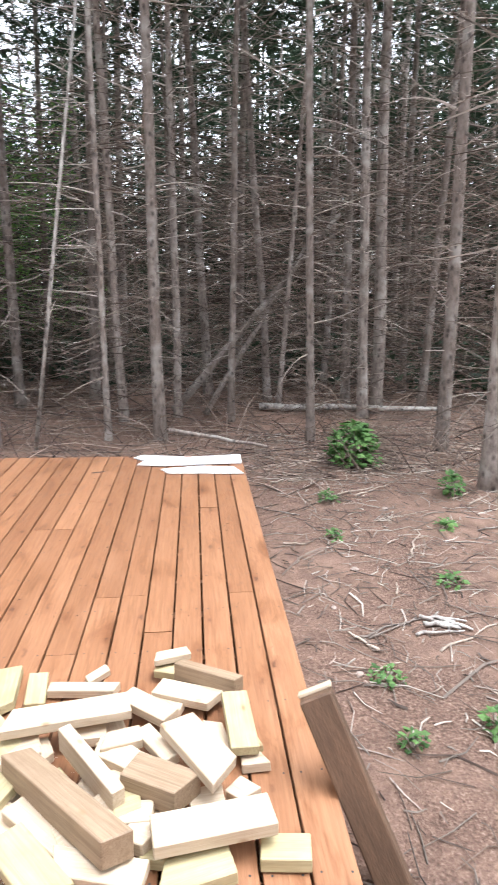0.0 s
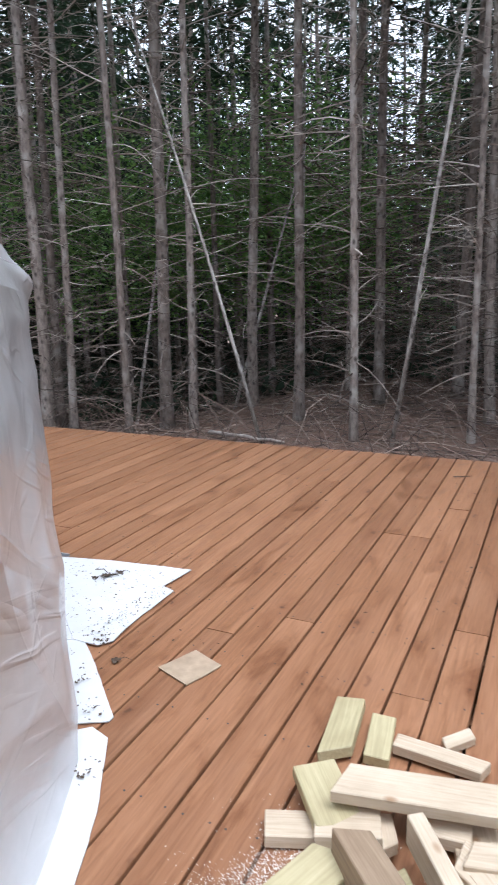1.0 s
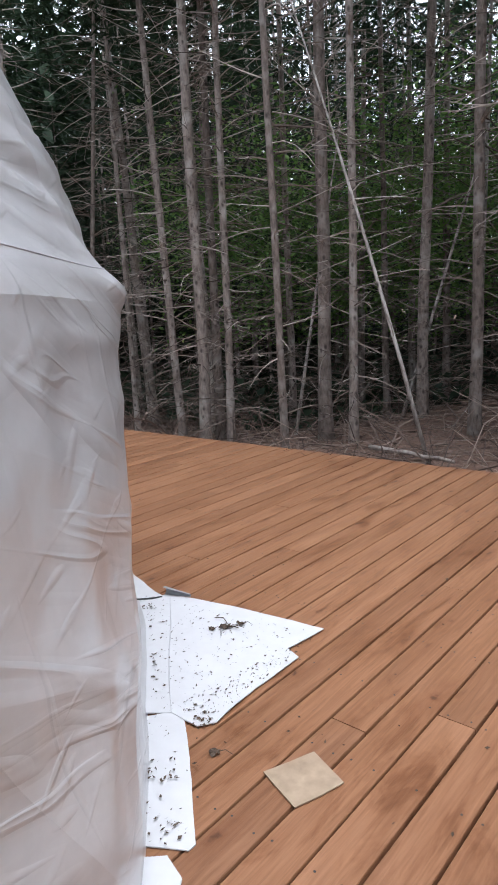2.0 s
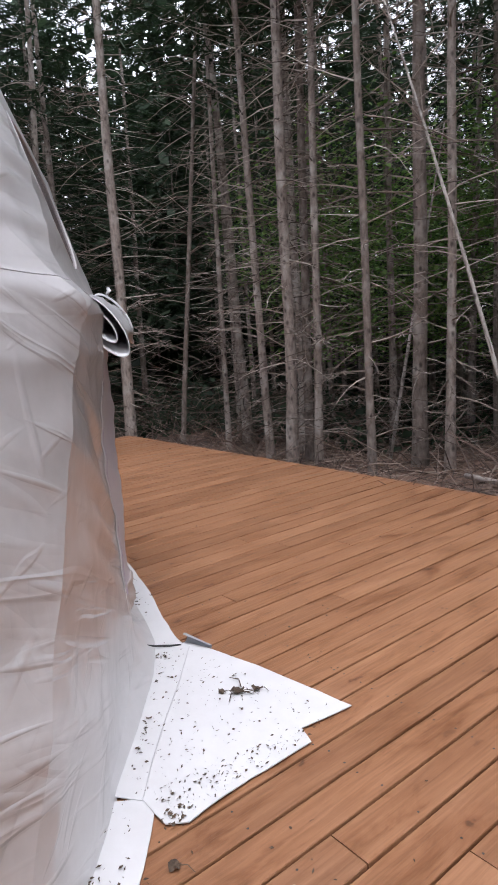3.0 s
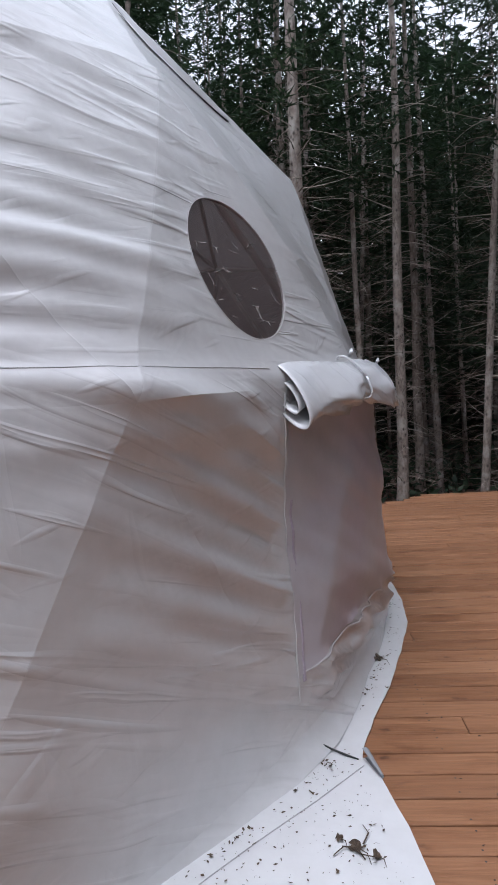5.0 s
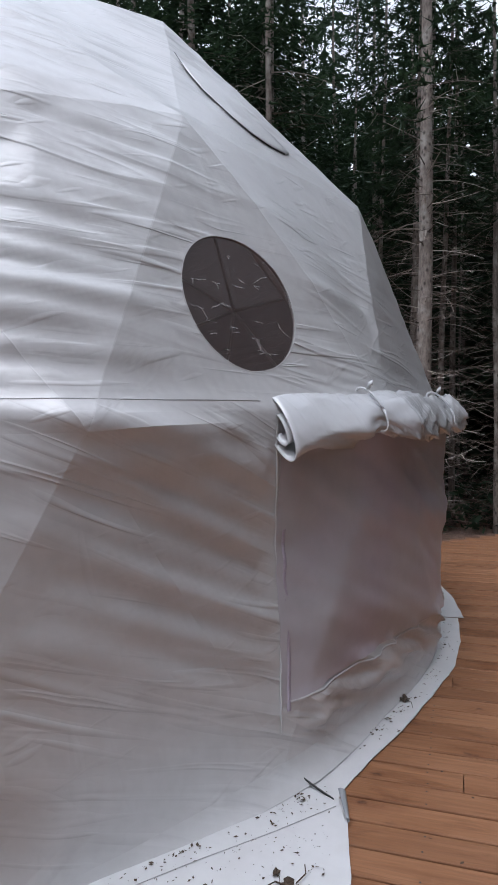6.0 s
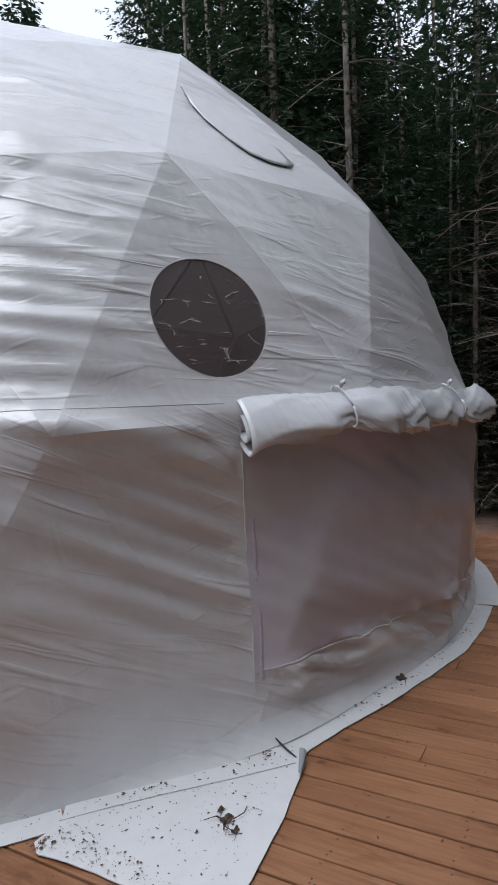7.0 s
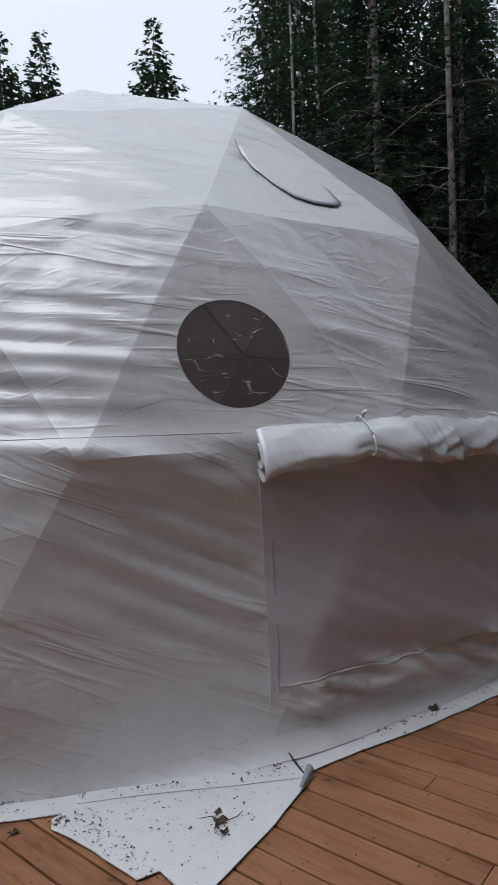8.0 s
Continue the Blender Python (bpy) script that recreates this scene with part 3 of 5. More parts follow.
def build_dome():
    dome = tagged(new("dome_tent"), "large white faceted vinyl geodesic dome tent on the deck", "tent")
    verts, faces, index = [], [], {}

    def put(p):
        key = (round(p.x, 3), round(p.y, 3), round(p.z, 3))
        if key not in index:
            index[key] = len(verts)
            verts.append(p)
        return index[key]

    N = 60
    win_face = {tuple(round(q, 2) for q in p) for p in (V_A, V_E1, V_E2)}
    for a, b, c in RIB:
        if {tuple(round(q, 2) for q in p) for p in (a, b, c)} == win_face:
            n = (b - a).cross(c - a).normalized()
            per = [a.lerp(b, k / N) for k in range(N)] + [b.lerp(c, k / N) for k in range(N)] + [c.lerp(a, k / N) for k in range(N)]
            rings = []
            for j in range(13):
                f = (j / 12)
                row = []
                for p in per:
                    d = (p - WIN_AT)
                    inner = WIN_AT + d.normalized() * WIN_R
                    row.append(put(inner.lerp(p, f)))
                rings.append(row)
            m = len(per)
            for j in range(12):
                for k in range(m):
                    faces.append((rings[j][k], rings[j + 1][k], rings[j + 1][(k + 1) % m], rings[j][(k + 1) % m]))
            continue
        grid = {}
        for i in range(N + 1):
            for j in range(N + 1 - i):
                grid[i, j] = put((a * (N - i - j) + b * i + c * j) / N)
        for i in range(N):
            for j in range(N - i):
                faces.append((grid[i, j], grid[i + 1, j], grid[i, j + 1]))
                if i + j < N - 1:
                    faces.append((grid[i + 1, j], grid[i + 1, j + 1], grid[i, j + 1]))
    # hem below the lowest frame ring, down to the boards
    low = {}
    for a, b, c in RIB:
        for p, q in ((a, b), (b, c), (c, a)):
            if p.z < DOME_Z - 0.1 * DOME_R and q.z < DOME_Z - 0.1 * DOME_R:
                low[tuple(sorted((tuple(p), tuple(q))))] = (p, q)
    for p, q in low.values():
        rows = []
        for h in (1.0, 0.8, 0.6, 0.4, 0.25, 0.12, 0.0):
            row = []
            for k in range(N + 1):
                e = p.lerp(q, k / N)
                row.append(put(e if h == 1.0 else Vector((e.x, e.y, 0.012 + (e.z - 0.012) * h))))
            rows.append(row)
        for j in range(6):
            for k in range(N):
                faces.append((rows[j][k], rows[j][k + 1], rows[j + 1][k + 1], rows[j + 1][k]))
    moved = [relax(p) for p in verts]

    def in_door(k):
        q = verts[k]
        return 58.9 < math.degrees(math.atan2(q.y - DOME_Y, q.x - DOME_X)) < 96.4 and 0.37 < q.z < 1.46

    faces = [fc for fc in faces if not all(in_door(k) for k in fc)]
    creased = set()
    for a, b, c in RIB:
        for p, q in ((a, b), (b, c), (c, a)):
            line = [index[tuple(round(t, 3) for t in p.lerp(q, k / N))] for k in range(N + 1) if tuple(round(t, 3) for t in p.lerp(q, k / N)) in index]
            creased.update(tuple(sorted(e)) for e in zip(line, line[1:]))
    cover = piece("cover", moved, faces, M_FABRIC, dome, "creased white vinyl cover stretched over the frame", True)

    uvs = cover.data.uv_layers.new(name="cloth")
    flat = [(math.atan2(p.y - DOME_Y, p.x - DOME_X) * DOME_R, p.z) for p in verts]
    for loop in cover.data.loops:
        uvs.data[loop.index].uv = flat[loop.vertex_index]
    for e in cover.data.edges:
        e.use_edge_sharp = tuple(sorted(e.vertices)) in creased

    # round clear window with a sewn rim
    n = (V_E1 - V_A).cross(V_E2 - V_A).normalized()
    if n.dot(WIN_AT - Vector((DOME_X, DOME_Y, DOME_Z))) < 0:
        n = -n
    ux = Vector((0, 0, 1)).cross(n).normalized()
    uy = n.cross(ux)
    win = new("window")
    win.parent = dome
    tagged(win, "round clear vinyl window, dark inside")
    ring_v, ring_f = [], []
    K = 72
    for k in range(K):
        w = 2 * math.pi * k / K
        d = ux * math.cos(w) + uy * math.sin(w)
        base = WIN_AT + d * WIN_R
        for rr, hh in ((-0.001, -0.012), (-0.001, 0.0015), (0.003, 0.0015), (0.006, -0.012)):
            ring_v.append(relax(base) + d * rr + n * hh)
    for k in range(K):
        for j in range(4):
            a, b = k * 4 + j, ((k + 1) % K) * 4 + j
            a2, b2 = k * 4 + (j + 1) % 4, ((k + 1) % K) * 4 + (j + 1) % 4
            ring_f.append((a, b, b2, a2))
    piece("window_rim", ring_v, ring_f, M_FABRIC, win)
    pv, pf = [relax(WIN_AT) + n * -0.002], []
    for j in range(1, 13):
        for k in range(K):
            w = 2 * math.pi * k / K
            p = WIN_AT + (ux * math.cos(w) + uy * math.sin(w)) * WIN_R * j / 12
            pv.append((relax(WIN_AT) + (p - WIN_AT)).lerp(relax(p), (j / 12) ** 3) + n * (-0.004 + 0.003 * noise.noise(p * 3)))
    for k in range(K):
        pf.append((0, 1 + k, 1 + (k + 1) % K))
    for j in range(11):
        for k in range(K):
            a, b = 1 + j * K + k, 1 + j * K + (k + 1) % K
            pf.append((a, a + K, b + K, b))
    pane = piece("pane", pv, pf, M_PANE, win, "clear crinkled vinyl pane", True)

    def ribbon(name, pts, width, mat, parent, lift=0.006, label=""):
        v, f = [], []
        for k, p in enumerate(pts):
            o = Vector((p.x - DOME_X, p.y - DOME_Y, p.z - DOME_Z)).normalized()
            t = (pts[min(k + 1, len(pts) - 1)] - pts[max(k - 1, 0)]).normalized()
            sde = t.cross(o).normalized() * width / 2
            q = p + o * lift
            v += [q - sde - o * lift, q - sde * 0.8, q + sde * 0.8, q + sde - o * lift]
        for k in range(len(pts) - 1):
            for j in range(3):
                f.append((k * 4 + j, k * 4 + j + 1, k * 4 + j + 5, k * 4 + j + 4))
        return piece(name, v, f, mat, parent, label, True)

    def taut(az_, h):
        p = relax(on_dome(az_, h))
        o = Vector((p.x - DOME_X, p.y - DOME_Y, 0)).normalized()
        return p + o * 0.004

    # sewn eave seam, zip and pole sleeve
    ribbon("eave_seam", [relax(on_dome(a, 1.56)) for a in np.arange(-30, 57.5, 0.5)], 0.005, M_SEAM, dome, 0.002)
    ribbon("zip", [taut(58.0 + 0.5 * math.sin((1.45 - z) * 2.2), z) for z in np.linspace(1.47, 0.22, 40)], 0.008, M_SKIRT, dome, 0.003, "white zip of the door flap")
    ribbon("zip_tape", [taut(58.62 + 0.5 * math.sin((1.45 - z) * 2.2), z) for z in np.linspace(1.05, 0.30, 40)], 0.022, M_ZIP, dome, 0.005, "lilac tape beside the zip")

    # insect-mesh door
    v, f = [], []
    az = list(np.linspace(58.4, 97.0, 90))
    hs = list(np.linspace(1.47, 0.33, 44))
    for h in hs:
        for a in az:
            p = taut(a, h + 0.03 * math.sin((a - 58) * 0.12) * (1.47 - h))
            o = Vector((p.x - DOME_X, p.y - DOME_Y, 0)).normalized()
            sag = math.sin(math.pi * min(1, max(0, (a - 58.4) / 38.6)))
            v.append(p + o * (0.004 + sag * 0.034 * fold(a * 0.035, h * 3.2 + a * 0.055, 4.0)))
    m = len(az)
    for j in range(len(hs) - 1):
        for k in range(m - 1):
            f.append((j * m + k, j * m + k + 1, (j + 1) * m + k + 1, (j + 1) * m + k))
    piece("door_screen", v, f, M_SCREEN, dome, "mauve-grey insect-mesh door panel", True)
    ribbon("pole_sleeve", [relax(V_E2.lerp(V_B1, k)) + (V_E2 - Vector((DOME_X, DOME_Y, V_E2.z))).normalized() * -0.010 for k in np.linspace(0.03, 0.80, 40)], 0.055, M_SLEEVE, dome, 0.0015, "paler pole sleeve behind the mesh")
    hem = [taut(a, 0.335) for a in np.linspace(59, 96, 80)]
    ribbon("screen_hem", hem, 0.012, M_SLEEVE, dome, 0.004)

    # rolled-up door flap tied over the opening
    v, f = [], []
    azs = list(np.linspace(58.0, 97.3, 90))
    turns, steps = 1.65, 72
    for i, a in enumerate(azs):
        base = on_dome(a, 1.50)
        o = Vector((base.x - DOME_X, base.y - DOME_Y, 0)).normalized()
        tie = min(abs(a - 66.5), abs(a - 84.5))
        pinch = (1 + 0.22 * math.exp(-(a - 58.6) / 1.6)) * 1 - 0.20 * math.exp(-(tie / 1.6) ** 2)
        c = base + o * 0.085 + Vector((0, 0, 0.030 - 0.025 * math.sin(math.pi * min(1, tie / 9)) - 0.03 * math.exp(-(a - 58.6) / 1.5)))
        for k in range(steps + 1):
            w = 2 * math.pi * turns * k / steps
            loose = min(1.0, 0.15 + (a - 58.6) / 4)
            rad = (0.034 + 0.076 * (k / steps) ** 0.8) * pinch * (1 + loose * 0.28 * noise.noise(Vector((a * 0.20, 0.9 * math.cos(w), 0.9 * math.sin(w)))) + loose * 0.24 * ridge(a * 0.14 + 0.9 * math.sin(w), 1.2 * math.cos(w) - a * 0.09, 6.0) + loose * 0.12 * ridge(a * 0.33 + 1.6 * math.cos(w), 1.5 * math.sin(w) + a * 0.21, 12.0) - loose * 0.10 * ridge(a * 0.17 - 1.1 * math.cos(w), 1.0 * math.sin(w) + a * 0.12, 9.0))
            px, pz = rad * 0.56 * math.cos(-w + 0.95), rad * 1.08 * math.sin(-w + 0.95)
            v.append(c + o * (px - 0.55 * pz) + Vector((0, 0, pz)))
    m = steps + 1
    for i in range(len(azs) - 1):
        for k in range(steps):
            f.append((i * m + k, i * m + k + 1, (i + 1) * m + k + 1, (i + 1) * m + k))
    roll = piece("rolled_door_flap", v, f, M_ROLL, dome, "rolled-up white vinyl door flap with grey lining", True)
    ruv = roll.data.uv_layers.new(name="cloth")
    for loop in roll.data.loops:
        i_, k_ = divmod(loop.vertex_index, m)
        ruv.data[loop.index].uv = (k_ * 0.016 + azs[i_] * 0.05, azs[i_] * 0.05 - k_ * 0.004)
    sol = roll.modifiers.new("thickness", "SOLIDIFY")
    sol.thickness = 0.004
    for a in (66.5, 84.5):
        base = on_dome(a, 1.50)
        o = Vector((base.x - DOME_X, base.y - DOME_Y, 0)).normalized()
        c = base + o * 0.085 + Vector((0, 0, 0.035))
        sv, sf = [], []
        ring = [c + o * (0.060 * math.cos(w) - 0.058 * math.sin(w)) + Vector((0, 0, 0.100)) * math.sin(w) for w in np.linspace(0, 2 * math.pi, 25)]
        tube(sv, sf, ring, [0.006] * 25, 5)
        knot = c + o * -0.02 + Vector((0, 0, 0.115))
        tube(sv, sf, [knot + Vector((0, 0, -0.02)), knot + Vector((0.012, 0.01, 0.0)), knot + Vector((-0.012, 0.015, 0.012)), knot + Vector((0.0, 0.02, -0.005))], [0.008, 0.011, 0.009, 0.004], 6)
        piece("tie_strap", sv, sf, M_ROLL, dome, "knotted white tie strap", True)

    # roof vent flap, hanging a little open at its lower edge
    bary = [(0.38, 0.60, 0.02), (0.44, 0.49, 0.07), (0.475, 0.39, 0.135), (0.487, 0.27, 0.243), (0.466, 0.18, 0.354), (0.39, 0.155, 0.455), (0.27, 0.165, 0.565), (0.215, 0.20, 0.585), (0.14, 0.38, 0.48), (0.10, 0.60, 0.30), (0.20, 0.70, 0.10)]
    pts = [V_A * a + V_D * d + V_C * c for a, d, c in bary]
    nn = (V_D - V_A).cross(V_C - V_A).normalized()
    if nn.dot(pts[0] - Vector((DOME_X, DOME_Y, DOME_Z))) < 0:
        nn = -nn
    cen = sum(pts, Vector()) / len(pts)
    v, f = [], []
    for j in range(7):
        for i, p in enumerate(pts):
            q = cen.lerp(p, 0.04 + 0.96 * j / 6)
            lift = 0.007 + (j / 6) ** 3 * (0.004 if 3 < i < 8 else -0.012 if i in (0, 8, 9, 10) else 0.0)
            v.append(relax(q) + nn * lift)
    m = len(pts)
    for j in range(6):
        for i in range(m):
            f.append((j * m + i, (j + 1) * m + i, (j + 1) * m + (i + 1) % m, j * m + (i + 1) % m))
    f.append(tuple(range(m)))
    vent = piece("vent_flap", v, f, M_FABRIC, dome, "roof vent flap with an open slit", True)
    vm = vent.modifiers.new("thickness", "SOLIDIFY")
    vm.thickness = 0.001
    # black tube laid in for the shade inside the vent's open slit
    sv, sf = [], []
    edge = [relax(p) + nn * 0.006 for p in pts[:7]]
    fine = []
    for a, b in zip(edge, edge[1:]):
        fine += [a.lerp(b, k / 5) for k in range(5)]
    tube(sv, sf, fine, [0.0016 + 0.004 * max(0, (k - 18) / 12) for k in range(len(fine))], 5)
    piece("vent_edging", sv, sf, M_DARK, vent)

    # cut in the skirt at the foot of the zip
    sv, sf = [], []
    tube(sv, sf, [(-2.862, 3.715, 0.040), (-2.845, 3.755, 0.026), (-2.815, 3.81, 0.018), (-2.79, 3.855, 0.016)], [0.003, 0.005, 0.005, 0.003], 5)
    piece("cut_edge", sv, sf, M_DARK, dome)
    for name, line, mat in (("overlap_edge", [(-2.748, 3.872), (-2.53, 3.68), (-2.321, 3.479), (-2.16, 3.335), (-2.016, 3.216)], M_SEAM),):
        sv, sf = [], []
        tube(sv, sf, [(x_, y_, 0.0165) for x_, y_ in line], [0.0016, 0.0022, 0.002, 0.0018, 0.001], 5)
        piece(name, sv, sf, mat, dome)
    cv, cf = [], []
    for i in range(9):
        for k in range(9):
            w = math.pi * 1.15 * k / 8
            along_ = Vector((-2.80, 3.88, 0.016)).lerp(Vector((-2.66, 3.93, 0.016)), i / 8)
            r_ = 0.022 * (1 - 0.6 * i / 8)
            cv.append(along_ + Vector((-0.33, 0.94, 0)) * (r_ * math.sin(w)) + Vector((0, 0, r_ * (1 - math.cos(w)))))
    for i in range(8):
        for k in range(8):
            cf.append((i * 9 + k, i * 9 + k + 1, (i + 1) * 9 + k + 1, (i + 1) * 9 + k))
    piece("curled_edge", cv, cf, M_INSIDE, dome, "curled-over grey edge of the skirt", True)

    # steel frame inside
    pole_v, pole_f = [], []
    tube(pole_v, pole_f, [(0, 0, 0), (0, 0, 1)], [0.019, 0.019], 8)
    pole_me = mesh_of("frame_pole", pole_v, pole_f, M_POLE, True)
    done = set()
    mid = Vector((DOME_X, DOME_Y, DOME_Z))
    for tri in DOME_F:
        for a, b in ((0, 1), (1, 2), (2, 0)):
            e = tuple(sorted((tri[a], tri[b])))
            if e in done:
                continue
            done.add(e)
            p, q = (mid + (DOME_V[k] - mid) * 0.975 for k in e)
            ob = new("frame_pole", pole_me)
            ob.parent = dome
            ob.matrix_basis = Matrix.LocRotScale(p, (q - p).to_track_quat("Z", "Y"), (1, 1, (q - p).length))
    return dome


# ---- flat cloth on the deck ----
def sheet(name, outline, z, thick, mat, label, category, parent=None, wave=0.004, step=0.05, seed=1):
    bm = bmesh.new()
    pts = []
    for a, b in zip(outline, outline[1:] + outline[:1]):
        a, b = Vector((*a, 0)), Vector((*b, 0))
        c = max(1, int((b - a).length / step))
        for k in range(c):
            p = a.lerp(b, k / c)
            pts.append(p + Vector((noise.noise(p * 9 + Vector((seed, 0, 0))), noise.noise(p * 9 + Vector((0, seed, 5))), 0)) * 0.006)
    vs = [bm.verts.new(p) for p in pts]
    face = bm.faces.new(vs)
    bmesh.ops.triangulate(bm, faces=[face])
    bmesh.ops.subdivide_edges(bm, edges=[e for e in bm.edges if not e.is_boundary], cuts=2)
    bmesh.ops.triangulate(bm, faces=bm.faces[:])
    for v in bm.verts:
        v.co.z = z + wave * (0.5 + 0.5 * noise.noise(v.co * 5 + Vector((seed, seed, 0))))
    ext = bmesh.ops.extrude_face_region(bm, geom=bm.faces[:])
    bmesh.ops.translate(bm, vec=(0, 0, thick), verts=[g for g in ext["geom"] if isinstance(g, bmesh.types.BMVert)])
    bmesh.ops.recalc_face_normals(bm, faces=bm.faces[:])
    ob = part(name, bm, mat, parent, label)
    if category:
        tagged(ob, label, category)
    return ob


def foot(az, r):
    return (DOME_X + r * math.cos(radians(az)), DOME_Y + r * math.sin(radians(az)))


def build_skirt(dome):
    sheet("skirt_flap", [(-2.14, 3.14), (-2.02, 3.222), (-1.89, 3.222), (-1.848, 3.28), (-1.865, 3.40), (-1.871, 3.527), (-1.868, 3.66), (-1.868, 3.79), (-1.95, 3.82), (-1.918, 4.045), (-2.40, 3.985), (-2.80, 3.90), (-2.86, 3.66), (-2.50, 3.39)],
          0.006, 0.004, M_SKIRT, "torn triangular white vinyl skirt flap, flecked with leaf litter", "", dome, 0.006, seed=2)
    sheet("skirt_strip", [foot(a, 3.83) for a in (59, 64, 69, 75, 82, 88, 95)] + [foot(a, r) for a, r in ((95, 3.98), (88, 3.98), (82, 3.985), (75, 3.965), (69, 3.98), (64, 4.0), (60.5, 4.05), (59, 4.09))],
          0.005, 0.004, M_SKIRT, "dirty white vinyl skirt strip", "", dome, 0.004, seed=3)
    sheet("skirt_strip", [(-2.10, 3.14), (-2.034, 3.225), (-1.966, 3.232), (-1.80, 3.10), (-1.53, 2.862), (-1.53, 2.835), (-1.66, 2.76), (-1.90, 2.93)],
          0.004, 0.004, M_SKIRT, "dirty white vinyl skirt strip", "", dome, 0.003, seed=4)
    sheet("skirt_strip", [(-1.62, 2.74), (-1.565, 2.79), (-1.48, 2.765), (-1.305, 2.49), (-1.10, 2.05), (-0.98, 1.60), (-1.10, 1.58), (-1.25, 2.1), (-1.42, 2.46)],
          0.004, 0.004, M_SKIRT, "dirty white vinyl skirt strip", "", dome, 0.003, seed=5)
    for a in range(95, 371, 24):
        sheet("skirt_strip", [foot(a + k, 3.83) for k in (0.3, 8, 16, 23.7)] + [foot(a + k, 4.02) for k in (23.7, 16, 8, 0.3)], 0.005, 0.004, M_SKIRT, "dirty white vinyl skirt strip", "", dome, 0.004, seed=a)


M_SLEEVE = fabric("paler grey pole sleeve", 0.66, 0.5, 0.1, 0.2, (0.97, 0.95, 0.97))


def pane_mat():
    m, n, l, b = node_mat("clear crinkled vinyl")
    v = coords(n, l, (1, 1, 1), True)
    # short sharp crinkles, in the bump and as painted pale glints
    wob = n.new("ShaderNodeTexNoise")
    wob.inputs["Scale"].default_value = 9.0
    l.new(v, wob.inputs["Vector"])
    warp = n.new("ShaderNodeVectorMath")
    warp.operation = "MULTIPLY_ADD"
    warp.inputs[1].default_value = (0.05, 0.05, 0.05)
    l.new(wob.outputs["Color"], warp.inputs[0])
    l.new(v, warp.inputs[2])
    flat = n.new("ShaderNodeMapping")
    flat.inputs["Scale"].default_value = (7, 7, 15)
    l.new(warp.outputs[0], flat.inputs["Vector"])
    vor = n.new("ShaderNodeTexVoronoi")
    vor.feature = "DISTANCE_TO_EDGE"
    vor.inputs["Scale"].default_value = 1.0
    l.new(flat.outputs[0], vor.inputs["Vector"])
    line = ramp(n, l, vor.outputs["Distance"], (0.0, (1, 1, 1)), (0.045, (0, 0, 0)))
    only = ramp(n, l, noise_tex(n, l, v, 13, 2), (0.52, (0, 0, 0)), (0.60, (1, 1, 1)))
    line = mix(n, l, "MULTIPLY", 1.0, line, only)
    # brown film tint, with the crinkles' glints painted in as paler colour
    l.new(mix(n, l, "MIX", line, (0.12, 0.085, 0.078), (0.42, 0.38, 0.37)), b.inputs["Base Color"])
    b.inputs["Roughness"].default_value = 0.10
    b.inputs["IOR"].default_value = 1.45
    bump(n, l, b, mix(n, l, "ADD", 0.6, noise_tex(n, l, v, 5, 2), line), 0.35, 0.02)
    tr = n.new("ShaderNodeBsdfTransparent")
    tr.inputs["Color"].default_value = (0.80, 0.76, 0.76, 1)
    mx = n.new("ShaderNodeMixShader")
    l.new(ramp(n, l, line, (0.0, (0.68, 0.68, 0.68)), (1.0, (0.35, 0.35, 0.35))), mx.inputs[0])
    l.new(b.outputs[0], mx.inputs[1])
    l.new(tr.outputs[0], mx.inputs[2])
    l.new(mx.outputs[0], n["Material Output"].inputs["Surface"])
    return m


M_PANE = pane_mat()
dome_tent = build_dome()
build_skirt(dome_tent)
build_deck()

# ---- forest ----
def trunk_mesh(seed, height=15.0, r=0.1, mat=None):
    rnd = random.Random(seed)
    pts, rad = [], []
    wob = rnd.uniform(0, 50)
    for k in range(19):
        z = -0.25 + (height + 0.25) * (k / 18) ** 1.15
        pts.append((0.05 * noise.noise(Vector((z * 0.35, wob, 0))) * min(1, z), 0.05 * noise.noise(Vector((z * 0.35, wob, 7))) * min(1, z), z))
        flare = 0.45 * math.exp(-max(0, z) / 0.18)
        rad.append(r * (1 + flare) * max(0.08, 1 - 0.055 * max(0, z)) * (1 + 0.06 * noise.noise(Vector((z * 2, wob, 3)))))
    v, f = [], []
    tube(v, f, pts, rad, 9)
    return mesh_of("trunk", v, f, mat, True)


